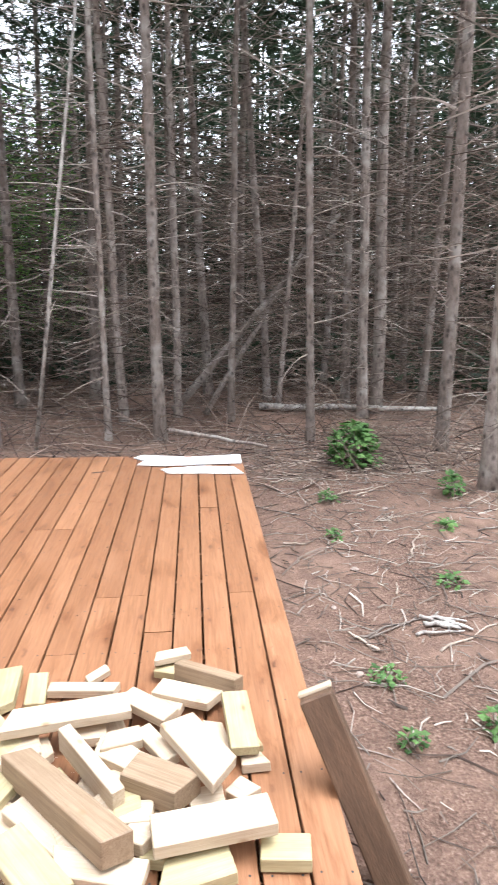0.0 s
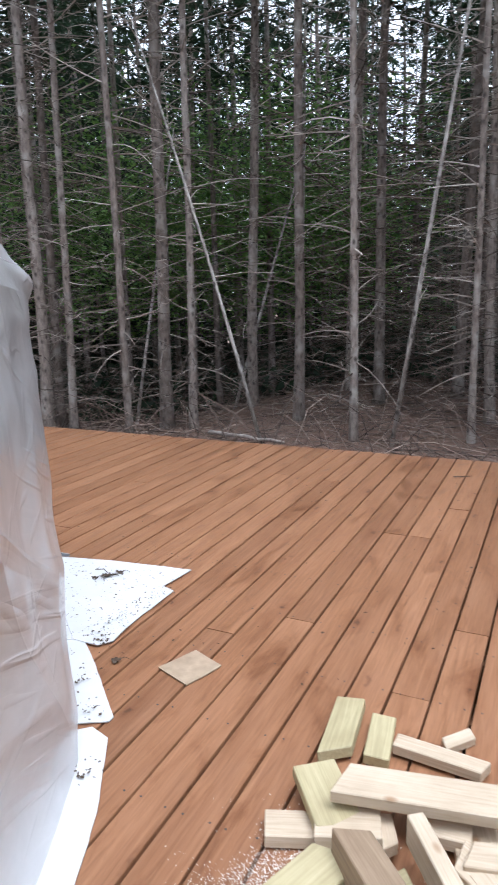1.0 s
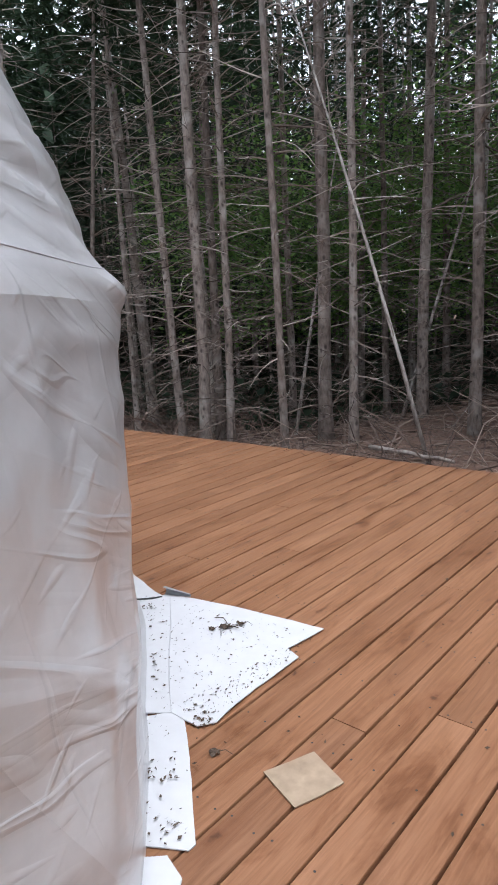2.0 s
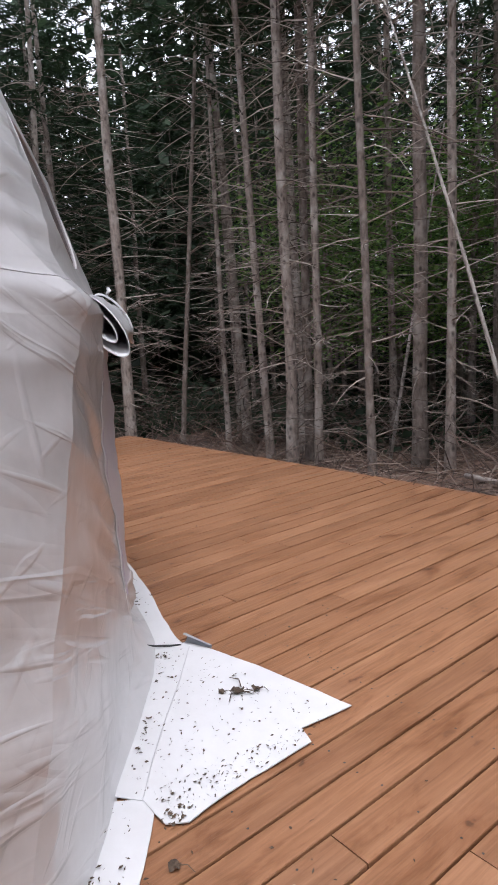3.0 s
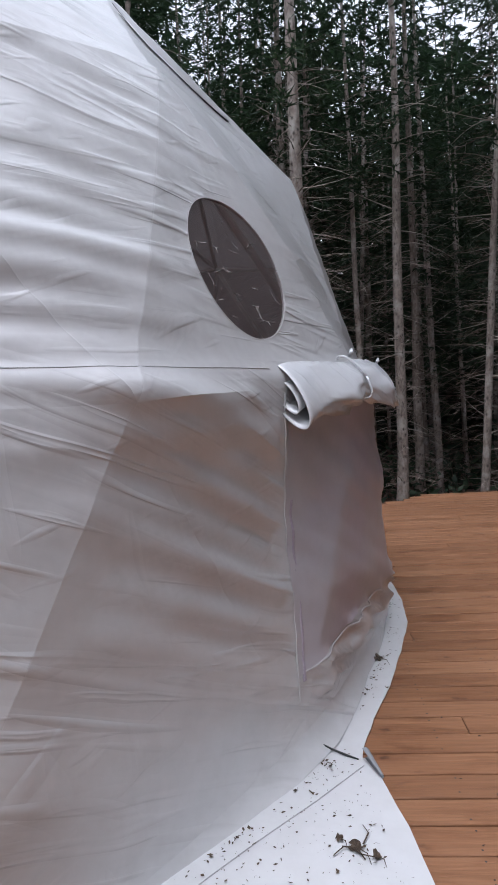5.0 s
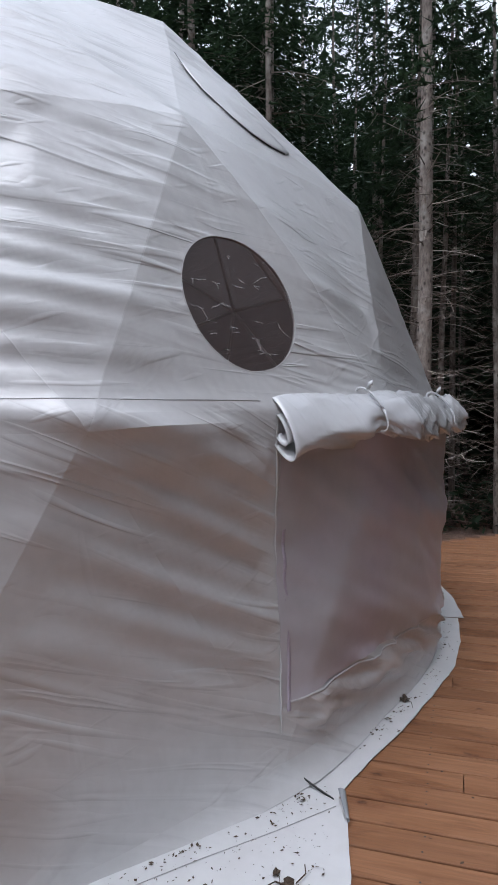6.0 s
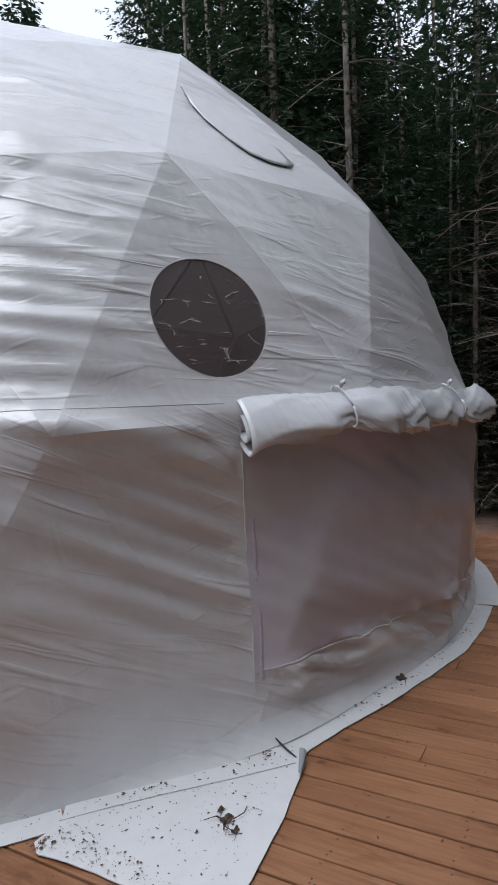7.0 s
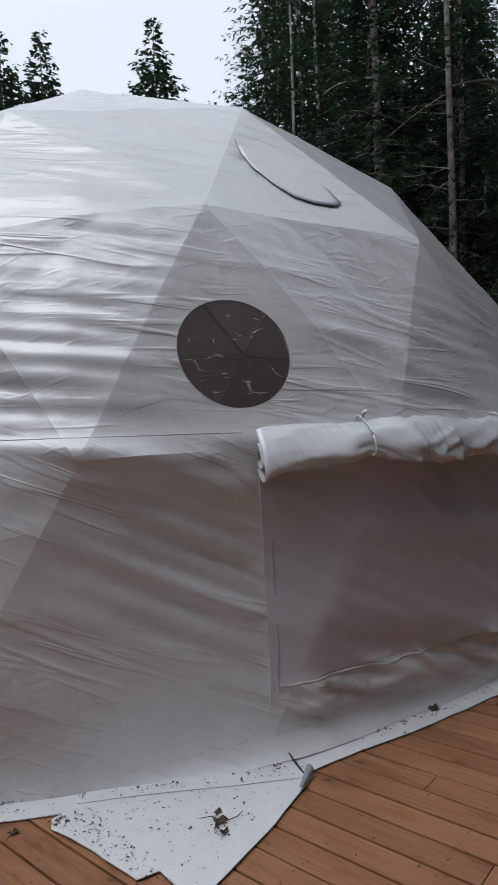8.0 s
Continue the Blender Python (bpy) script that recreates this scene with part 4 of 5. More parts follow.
def dead_branch_mesh(seed, low, high, count, reach):
    """Whorls of bare drooping twigs, each with side twigs."""
    rnd = random.Random(seed)
    v, f = [], []
    for k in range(count):
        z = low + (high - low) * (k + rnd.random()) / count
        a = rnd.uniform(0, 2 * math.pi)
        ln = reach * rnd.uniform(0.35, 1.0) * (0.65 + 0.35 * min(1, z / 3))
        d = Vector((math.cos(a), math.sin(a), 0))
        sd = Vector((-d.y, d.x, 0))
        rise, bend = rnd.uniform(-0.35, 0.45), rnd.uniform(-0.55, 0.25)
        curl = rnd.uniform(-0.35, 0.35)
        pts = []
        for q in range(5):
            t = q / 4
            pts.append(Vector((0, 0, z)) + d * (0.05 + ln * t) + sd * (curl * ln * t * t) + Vector((0, 0, ln * (rise * t + bend * t * t))))
        r0 = rnd.uniform(0.005, 0.013)
        tube(v, f, pts, [r0, r0 * 0.8, r0 * 0.62, r0 * 0.45, r0 * 0.2], 3, False)
        for s in range(rnd.randint(2, 5)):
            t = rnd.uniform(0.3, 0.95)
            i = min(3, int(t * 4))
            p = pts[i].lerp(pts[i + 1], t * 4 - i)
            w = (d * rnd.uniform(0.3, 0.9) + sd * rnd.choice((-1, 1)) * rnd.uniform(0.5, 1) + Vector((0, 0, rnd.uniform(-0.4, 0.3)))).normalized()
            l2 = ln * rnd.uniform(0.15, 0.4)
            tube(v, f, [p, p + w * l2 * 0.5 + Vector((0, 0, -0.02)), p + w * l2], [r0 * 0.45, r0 * 0.32, r0 * 0.15], 3, False)
    return mesh_of("dead_branchwork", v, f, M_TWIG)


def crown_mesh(seed, low, high, reach, count, clump=0.26, mat=None, gap=0.15, sprays=7):
    """Boughs hung with small sprays of needles; uneven, with gaps."""
    rnd = random.Random(seed)
    v, f = [], []
    for k in range(count):
        u = (k + rnd.random()) / count
        z = low + (high - low) * u
        ln = reach * (1 - u) ** 0.9 * rnd.uniform(0.45, 1.1) + 0.10
        a = k * 2.399 + rnd.uniform(-0.5, 0.5)
        d = Vector((math.cos(a), math.sin(a), 0))
        droop = rnd.uniform(-0.45, 0.0)
        m = max(3, int(ln / gap))
        for j in range(m):
            t = 0.18 + 0.82 * (j + rnd.random()) / m
            p = Vector((0, 0, z)) + d * ln * t + Vector((rnd.gauss(0, 0.09), rnd.gauss(0, 0.09), ln * droop * t * t + rnd.gauss(0, 0.06)))
            for _ in range(sprays):
                w = (d + Vector((rnd.gauss(0, 0.7), rnd.gauss(0, 0.7), rnd.gauss(-0.25, 0.35)))).normalized()
                sd = w.cross(Vector((rnd.gauss(0, 0.4), rnd.gauss(0, 0.4), 1))).normalized()
                l2, wd = clump * rnd.uniform(0.5, 1.1), clump * rnd.uniform(0.05, 0.09)
                b = len(v)
                v += [p - sd * wd, p + sd * wd, p + w * l2]
                f.append((b, b + 1, b + 2))
    return mesh_of("crown", v, f, mat or M_NEEDLE)


def cone_crown_mesh(seed, low, high, reach, size=1.0):
    """Tiers of drooping boughs, each a flat fan of short needle sprays."""
    rnd = random.Random(seed)
    v, f = [], []
    z = low
    while z < high:
        u = (z - low) / (high - low)
        count = 4 if u > 0.9 else 9
        for k in range(count):
            a = 2 * math.pi * (k + rnd.random()) / count
            ln = (reach * (1 - u) ** 0.85 + 0.12) * rnd.uniform(0.6, 1.12)
            d = Vector((math.cos(a), math.sin(a), 0))
            sd = Vector((-d.y, d.x, 0))
            droop = rnd.uniform(-0.5, -0.1) * (1 - u) + 0.25 * u
            m = max(3, int(ln / 0.12))
            for j in range(m):
                t = 0.1 + 0.9 * (j + rnd.random()) / m
                p = Vector((0, 0, z)) + d * ln * t + Vector((0, 0, ln * droop * t * t + 0.06 * rnd.gauss(0, 1)))
                for side in (-1, 1, rnd.choice((-0.4, 0.4))):
                    w = (d * rnd.uniform(0.5, 1.0) + sd * side * rnd.uniform(0.5, 1.0) + Vector((0, 0, rnd.uniform(-0.6, 0.05)))).normalized()
                    l2 = size * (0.12 + 0.13 * (1 - t)) * rnd.uniform(0.7, 1.3) * (0.6 + 0.4 * (1 - u))
                    wd = w.cross(Vector((rnd.gauss(0, 0.5), rnd.gauss(0, 0.5), 1))).normalized() * l2 * (0.2 if size > 1.5 else 0.15)
                    b = len(v)
                    v += [p - wd * 0.5, p + w * l2 * 0.55 + wd, p + w * l2, p + w * l2 * 0.55 - wd]
                    f.append((b, b + 1, b + 2, b + 3))
        z += 0.24 + 0.16 * rnd.random()
    b = len(v)
    v += [Vector((0.03, 0, high - 0.6)), Vector((-0.03, 0, high - 0.6)), Vector((0, 0.01, high + 0.25))]
    f.append((b, b + 1, b + 2))
    return mesh_of("crown", v, f, M_NEEDLE)


TRUNKS = [trunk_mesh(k, 15.5, 0.1, M_BARK if k % 3 else M_BARK_RED) for k in range(5)]
TWIGS = [dead_branch_mesh(20 + k, 0.35, 8.2, 130, 1.15) for k in range(5)]
TWIGS_FAR = [dead_branch_mesh(40 + k, 0.15, 7.5, 85, 1.35) for k in range(3)]
CROWNS = [crown_mesh(60 + k, 6.2, 16.0, 1.9, 95) for k in range(4)]
CROWNS_LOW = [crown_mesh(70 + k, 3.2, 15.5, 2.2, 130, 0.26) for k in range(4)]
CROWNS_FINE = [cone_crown_mesh(80 + k, 1.6, 15.6, 2.5, 1.15) for k in range(3)]
CROWNS_UNSEEN = [crown_mesh(90 + k, 3.5, 15.5, 2.2, 90, 0.42, gap=0.22, sprays=6) for k in range(2)]
CROWNS_CONE = [cone_crown_mesh(95 + k, 2.0, 16.0, 4.4, 2.1) for k in range(3)]
TREE_RND = random.Random(11)
TREES = []


def spruce(x, y, r, lx=0.0, ly=0.0, far=False, low=False, label="", scale=1.0, fine=False, behind=False, cone=False):
    k = len(TREES)
    tree = new("spruce_tree")
    z = ground_height(x, y)
    up = Vector((lx, ly, 1)).normalized()
    tree.matrix_basis = Matrix.LocRotScale((x, y, z), Vector((0, 0, 1)).rotation_difference(up), (scale,) * 3)
    # trees with behind set are unseen light blockers and carry these labels too
    tagged(tree, label or ("tall spruce with a green crown behind the dome" if low else "tall spruce with bare grey dead lower branches"), "tree", "spruce trees round the deck")
    for name, me in (("trunk", TRUNKS[k % 5]), ("dead_branchwork", TWIGS_FAR[k % 3] if far else TWIGS[k % 5]), ("crown", CROWNS_CONE[k % 3] if cone else CROWNS_UNSEEN[k % 2] if behind else CROWNS_FINE[k % 3] if fine else (CROWNS_LOW if low else CROWNS)[k % 4])):
        if behind and name == "dead_branchwork":
            continue
        ob = new(name, me)
        ob.parent = tree
        ob.rotation_euler = (0, 0, TREE_RND.uniform(0, 6.28))
        if name == "trunk":
            ob.scale = (r / 0.1, r / 0.1, 1)
        elif name == "dead_branchwork":
            tagged(ob, kind="stuff")
            ob.scale = (1, 1, TREE_RND.uniform(0.9, 1.1))
    TREES.append((x, y))
    return tree


# beyond the far edge of the deck
for row in [(-5.23, 8.90, 0.094, 0.020, 0.013), (-4.72, 8.78, 0.058, 0.018, 0.010), (-4.80, 10.84, 0.088, 0.029, 0.014), (-3.53, 9.71, 0.076, 0.009, 0.004),
            (-2.42, 8.70, 0.051, -0.006, -0.002), (-2.86, 11.55, 0.088, 0.001, 0.0), (-1.10, 9.03, 0.044, -0.004, -0.001), (-1.01, 10.14, 0.067, -0.033, -0.003),
            (-0.42, 8.93, 0.080, -0.014, -0.001), (-0.23, 10.41, 0.060, -0.009, 0.0), (0.57, 10.26, 0.055, 0.013, -0.001), (0.29, 12.70, 0.084, -0.055, 0.001), (1.31, 11.91, 0.069, -0.074, 0.009)]:
    spruce(*row)
# beside the bare ground
for row in [(3.03, 8.16, 0.080, -0.010, 0.004), (2.91, 6.58, 0.090, -0.024, 0.012), (1.53, 8.84, 0.056, -0.030, 0.006), (2.61, 10.31, 0.080, -0.031, 0.008),
            (2.94, 10.76, 0.103, -0.019, 0.006), (3.77, 10.98, 0.068, 0.030, -0.011), (1.40, 11.12, 0.042, 0.062, -0.009), (2.56, 11.29, 0.078, -0.019, 0.005)]:
    spruce(*row)
# towards the far corner of the deck
for row in [(-7.63, 8.52, 0.063, -0.010, -0.011), (-6.88, 8.27, 0.084, 0.015, 0.015), (-7.27, 8.98, 0.072, 0.019, 0.018), (-6.61, 8.51, 0.059, 0.024, 0.021),
            (-5.26, 8.05, 0.050, 0.002, 0.002), (-9.85, 7.40, 0.093, 0.008, 0.016), (-12.52, 7.08, 0.080, 0.020, 0.056), (-9.75, 8.32, 0.044, 0.059, 0.101), (-9.33, 9.00, 0.049, 0.011, 0.016)]:
    spruce(*row)
# past the end of the deck, behind the dome
for row in [(-14.95, 6.35, 0.108, 0.001, 0.003), (-18.17, 5.30, 0.083, 0.007, 0.051), (-13.43, 7.98, 0.087, 0.005, 0.014), (-13.81, 3.35, 0.134, -0.001, 0.032),
            (-14.32, 3.67, 0.100, 0.0, 0.017), (-16.32, 4.17, 0.085, 0.0, 0.011), (-14.28, 5.08, 0.075, -0.001, -0.008), (-13.21, 5.68, 0.116, 0.002, 0.018), (-19.24, 5.79, 0.117, 0.001, 0.012)]:
    spruce(*row)
for row in [(-10.86, 3.77, 0.141, -0.001, 0.013), (-14.38, 3.89, 0.075, -0.002, 0.030), (-13.58, -0.03, 0.093, -0.014, 0.043), (-12.0, -1.18, 0.103, -0.019, 0.041),
            (-11.46, -0.32, 0.129, -0.002, 0.005), (-12.51, 0.73, 0.082, -0.008, 0.021)]:
    spruce(*row, fine=row[1] < 3)


def clear_of(x, y, gap):
    return all(math.hypot(x - a, y - b) > gap for a, b in TREES)


def azimuth(x, y):
    return math.degrees(math.atan2(y - 3.0, x + 0.3)) % 360


def fill_forest():
    rnd = random.Random(23)
    made = hidden = 0
    for _ in range(6000):
        if made >= 235:
            break
        x, y = rnd.uniform(-30, 18), rnd.uniform(-22, 30)
        if -11.2 < x < 3.6 and -10 < y < 9.6:
            continue
        d = math.hypot(x + 0.3, y - 3)
        az = azimuth(x, y)
        if d > 27 or d < 9 or not clear_of(x, y, 1.1):
            continue
        if 213 < az < 250:
            continue
        if 101 < az < 109 and rnd.random() < 0.4:
            continue
        near_back = 150 < az < 222
        # unseen trees behind the camera, added to keep low sky light off the dome
        back = az < 50 or az >= 250
        hidden += back
        if back and hidden > 70:
            continue
        spruce(x, y, rnd.uniform(0.055, 0.11), rnd.uniform(-0.03, 0.03), rnd.uniform(-0.03, 0.03), far=True, low=near_back or d > 17, behind=az < 50 or az >= 250)
        made += 1


fill_forest()

# spruces whose tops show over the dome
for az, d, sc in ((240.0, 28, 1.15), (236.8, 31, 1.28), (227.2, 29, 1.27), (246, 30, 1.1), (253, 27, 1.1)):
    x, y = -0.45 + d * math.cos(radians(az)), 5.6 + d * math.sin(radians(az))
    spruce(x, y, 0.11, far=True, fine=True, label="distant dark green spruce against the white sky", scale=sc, cone=True)
for az, d, sc in ((217.5, 19, 1.2), (214.5, 17.5, 1.25), (216, 22, 1.35), (211.5, 16, 1.1), (209, 19, 1.2), (212, 21, 1.3), (206, 18, 1.2), (202.5, 21, 1.2), (199.5, 23, 1.25), (196.5, 20, 1.15), (193.5, 22, 1.2), (190.5, 20, 1.15), (187, 22, 1.2)):
    x, y = -0.45 + d * math.cos(radians(az)), 5.6 + d * math.sin(radians(az))
    spruce(x, y, 0.12, far=True, fine=True, scale=sc)


def leaning_birch(points, r):
    v, f = [], []
    tube(v, f, points, [r, r * 0.9, r * 0.75, r * 0.5, r * 0.3][:len(points)], 8)
    base = tagged(new("birch_tree"), "thin leaning white-barked birch with bare twigs", "tree", "birch trees")
    piece("trunk", v, f, M_BIRCH, base, "", True)
    rnd = random.Random(int(r * 1e4))
    tv, tf = [], []
    for _ in range(26):
        t = rnd.uniform(0.2, 1) * (len(points) - 1)
        i = min(len(points) - 2, int(t))
        p = Vector(points[i]).lerp(Vector(points[i + 1]), t - i)
        w = Vector((rnd.gauss(0, 1), rnd.gauss(0, 1), rnd.uniform(-0.2, 0.7))).normalized() * rnd.uniform(0.25, 0.9)
        tube(tv, tf, [p, p + w * 0.5 + Vector((0, 0, 0.03)), p + w], [0.007, 0.005, 0.002], 3, False)
    tagged(piece("twigwork", tv, tf, M_TWIG, base), kind="stuff")


def along(x, y, lx, ly, height, bend=0.0):
    z = ground_height(x, y) - 0.1
    return [(x + lx * h + bend * h * h, y + ly * h, z + h) for h in [height * k / 4 for k in range(5)]]


leaning_birch(along(-1.93, 8.53, 0.143, 0.036, 7.5), 0.027)
leaning_birch(along(-3.35, 8.10, -0.215, -0.100, 4.8, -0.008), 0.023)
leaning_birch(along(-5.11, 10.72, 0.268, 0.139, 4.2), 0.030)
leaning_birch(along(-6.3, 9.6, 0.16, 0.1, 4.5), 0.028)
leaning_birch(along(-4.9, 13.2, 0.03, 0.0, 7.5), 0.06)


def fallen_log(a, b, r, mat, label):
    v, f = [], []
    a, b = Vector(a), Vector(b)
    pts = [a.lerp(b, k / 6) + Vector((0, 0, 0.05 * noise.noise(Vector((k, r * 90, 0))))) for k in range(7)]
    tube(v, f, pts, [r * (1 - 0.07 * k) for k in range(7)], 8)
    ob = piece("fallen_log", v, f, mat, None, "", True)
    tagged(ob, label, "log", "fallen trunks in the forest")


fallen_log((1.05, 10.8, -0.22), (4.0, 10.45, -0.18), 0.06, M_BIRCH, "pale barkless fallen log lying on the needles")
fallen_log((-0.3, 10.9, -0.25), (2.6, 12.4, 2.9), 0.07, M_BARK_RED, "dark dead trunk fallen aslant between the spruces")
fallen_log((0.2, 10.4, -0.2), (2.2, 13.2, 2.5), 0.05, M_BARK_RED, "dark dead trunk fallen aslant between the spruces")
fallen_log((-4.2, 8.3, -0.25), (-3.0, 7.9, -0.2), 0.03, M_BARK, "short grey dead branch on the forest floor")
fallen_log((-0.3, 8.6, -0.1), (0.9, 8.2, -0.22), 0.03, M_BARK, "short grey dead branch on the forest floor")


def broad_bush(x, y, radius, height, count, name="green_bush", label="", seed=1, leaf=0.07):
    rnd = random.Random(seed)
    z0 = ground_height(x, y)
    base = tagged(new(name), label, "bush")
    v, f = [], []
    sv, sf = [], []
    for k in range(max(5, count // 40)):
        a = rnd.uniform(0, 6.28)
        tip = Vector((math.cos(a) * radius * rnd.random(), math.sin(a) * radius * rnd.random(), height * rnd.uniform(0.5, 0.95)))
        tube(sv, sf, [Vector((x, y, z0 - 0.02)), Vector((x, y, z0)) + tip * 0.5, Vector((x, y, z0)) + tip], [0.006, 0.005, 0.002], 4, False)
    for k in range(count):
        u, a = rnd.random() ** 0.5, rnd.uniform(0, 6.28)
        h = rnd.uniform(0.08, 1)
        rr = radius * u * math.sin(math.pi * min(1, 0.25 + 0.68 * h)) * (0.8 + 0.35 * noise.noise(Vector((a * 2, h * 3, seed))))
        p = Vector((x + rr * math.cos(a), y + rr * math.sin(a), z0 + height * h))
        w = Vector((math.cos(a) + rnd.gauss(0, 0.6), math.sin(a) + rnd.gauss(0, 0.6), rnd.gauss(0.0, 0.4))).normalized()
        sd = w.cross(Vector((rnd.gauss(0, 0.3), rnd.gauss(0, 0.3), 1))).normalized()
        n = sd.cross(w)
        l2 = leaf * rnd.uniform(0.6, 1.25)
        b = len(v)
        v += [p, p + w * l2 * 0.5 + sd * l2 * 0.36 - n * l2 * 0.06, p + w * l2 - n * l2 * 0.15, p + w * l2 * 0.5 - sd * l2 * 0.36 - n * l2 * 0.06, p + w * l2 * 0.5 + n * l2 * 0.05]
        f += [(b, b + 1, b + 4), (b + 1, b + 2, b + 4), (b + 2, b + 3, b + 4), (b + 3, b, b + 4)]
    tagged(piece("stemwork", sv, sf, M_TWIG, base), kind="stuff")
    tagged(piece("foliage", v, f, M_LEAF, base), kind="stuff")


broad_bush(1.78, 7.55, 0.34, 0.50, 420, label="leafy bright green bush on bare forest soil", seed=3, leaf=0.10)
broad_bush(2.44, 6.36, 0.14, 0.22, 90, "seedling", "small green seedling on bare soil", 4)
broad_bush(1.26, 6.42, 0.12, 0.10, 60, "seedling", "small green seedling on bare soil", 5, 0.05)
broad_bush(1.13, 5.45, 0.10, 0.06, 40, "seedling", "small green seedling on bare soil", 6, 0.05)
broad_bush(1.75, 4.65, 0.12, 0.08, 50, "seedling", "small green seedling on bare soil", 7, 0.05)
broad_bush(0.98, 3.55, 0.12, 0.06, 50, "seedling", "small green seedling on bare soil", 8, 0.04)
broad_bush(0.95, 3.05, 0.08, 0.08, 40, "seedling", "small green seedling on bare soil", 9, 0.04)
broad_bush(1.36, 3.10, 0.10, 0.10, 60, "seedling", "small green seedling on bare soil", 10, 0.05)
broad_bush(2.1, 5.6, 0.12, 0.08, 50, "seedling", "small green seedling on bare soil", 12, 0.05)


def understorey():
    """Young broadleaf growth deep among the trunks."""
    rnd = random.Random(31)
    v, f = [], []
    for _ in range(120):
        az = rnd.choice([rnd.uniform(98, 146), rnd.uniform(106, 136), rnd.uniform(106, 136)])
        d = rnd.uniform(11, 19)
        cx, cy = -0.3 + d * math.cos(radians(az)), 3 + d * math.sin(radians(az))
        h0, hh, rr = rnd.uniform(0.3, 3.2), rnd.uniform(1.5, 3.2), rnd.uniform(0.8, 1.7)
        for k in range(480):
            a, u = rnd.uniform(0, 6.28), rnd.random() ** 0.5
            p = Vector((cx + rr * u * math.cos(a), cy + rr * u * math.sin(a), h0 + hh * rnd.random()))
            w = Vector((rnd.gauss(0, 1), rnd.gauss(0, 1), rnd.gauss(-0.1, 0.5))).normalized()
            sd = w.cross(Vector((rnd.gauss(0, 0.5), rnd.gauss(0, 0.5), 1))).normalized()
            l2 = rnd.uniform(0.055, 0.12)
            b = len(v)
            v += [p, p + w * l2 * 0.5 + sd * l2 * 0.35, p + w * l2, p + w * l2 * 0.5 - sd * l2 * 0.35]
            f.append((b, b + 1, b + 2, b + 3))
    ob = piece("understorey_leaves", v, f, M_YOUNG)
    tagged(ob, "young green broadleaf growth deep among the trunks", "foliage", kind="stuff")


def far_woods():
    rnd = random.Random(37)
    v, f = [], []
    for _ in range(820):
        # full ring; its unseen sides are added to cut low light on the walls
        az = rnd.uniform(0, 360) if rnd.random() < 0.75 else rnd.uniform(138, 213)
        if 216 < az < 252:
            continue
        d = rnd.uniform(24, 44)
        cx, cy = -0.3 + d * math.cos(radians(az)), 3 + d * math.sin(radians(az))
        top = rnd.uniform(10, 17) * (0.75 if 102 < az < 108 else 1)
        tube(v, f, [(cx, cy, -3.0), (cx, cy, top * 0.5), (cx, cy, top)], [0.14, 0.09, 0.02], 5, False)
        for k in range(360):
            u = rnd.random() ** 1.5
            z = -2.0 + (top + 1.7) * u
            ln = 2.4 * (1 - u) ** 0.8 * rnd.uniform(0.2, 1.1)
            a = rnd.uniform(0, 6.28)
            p = Vector((cx + ln * math.cos(a), cy + ln * math.sin(a), z))
            w = Vector((math.cos(a) + rnd.gauss(0, 0.5), math.sin(a) + rnd.gauss(0, 0.5), rnd.gauss(-0.35, 0.3))).normalized()
            sd = w.cross(Vector((rnd.gauss(0, 0.5), rnd.gauss(0, 0.5), 1))).normalized()
            l2 = rnd.uniform(0.5, 1.1)
            b = len(v)
            wd = 0.2 if 128 < az < 213 or z < 6.0 else 0.12
            v += [p, p + w * l2 * 0.5 + sd * l2 * wd, p + w * l2, p + w * l2 * 0.5 - sd * l2 * wd]
            f.append((b, b + 1, b + 2, b + 3))
    ob = piece("far_woods", v, f, M_NEEDLE)
    tagged(ob, "dense dark spruce woods in the distance", "forest", kind="stuff")


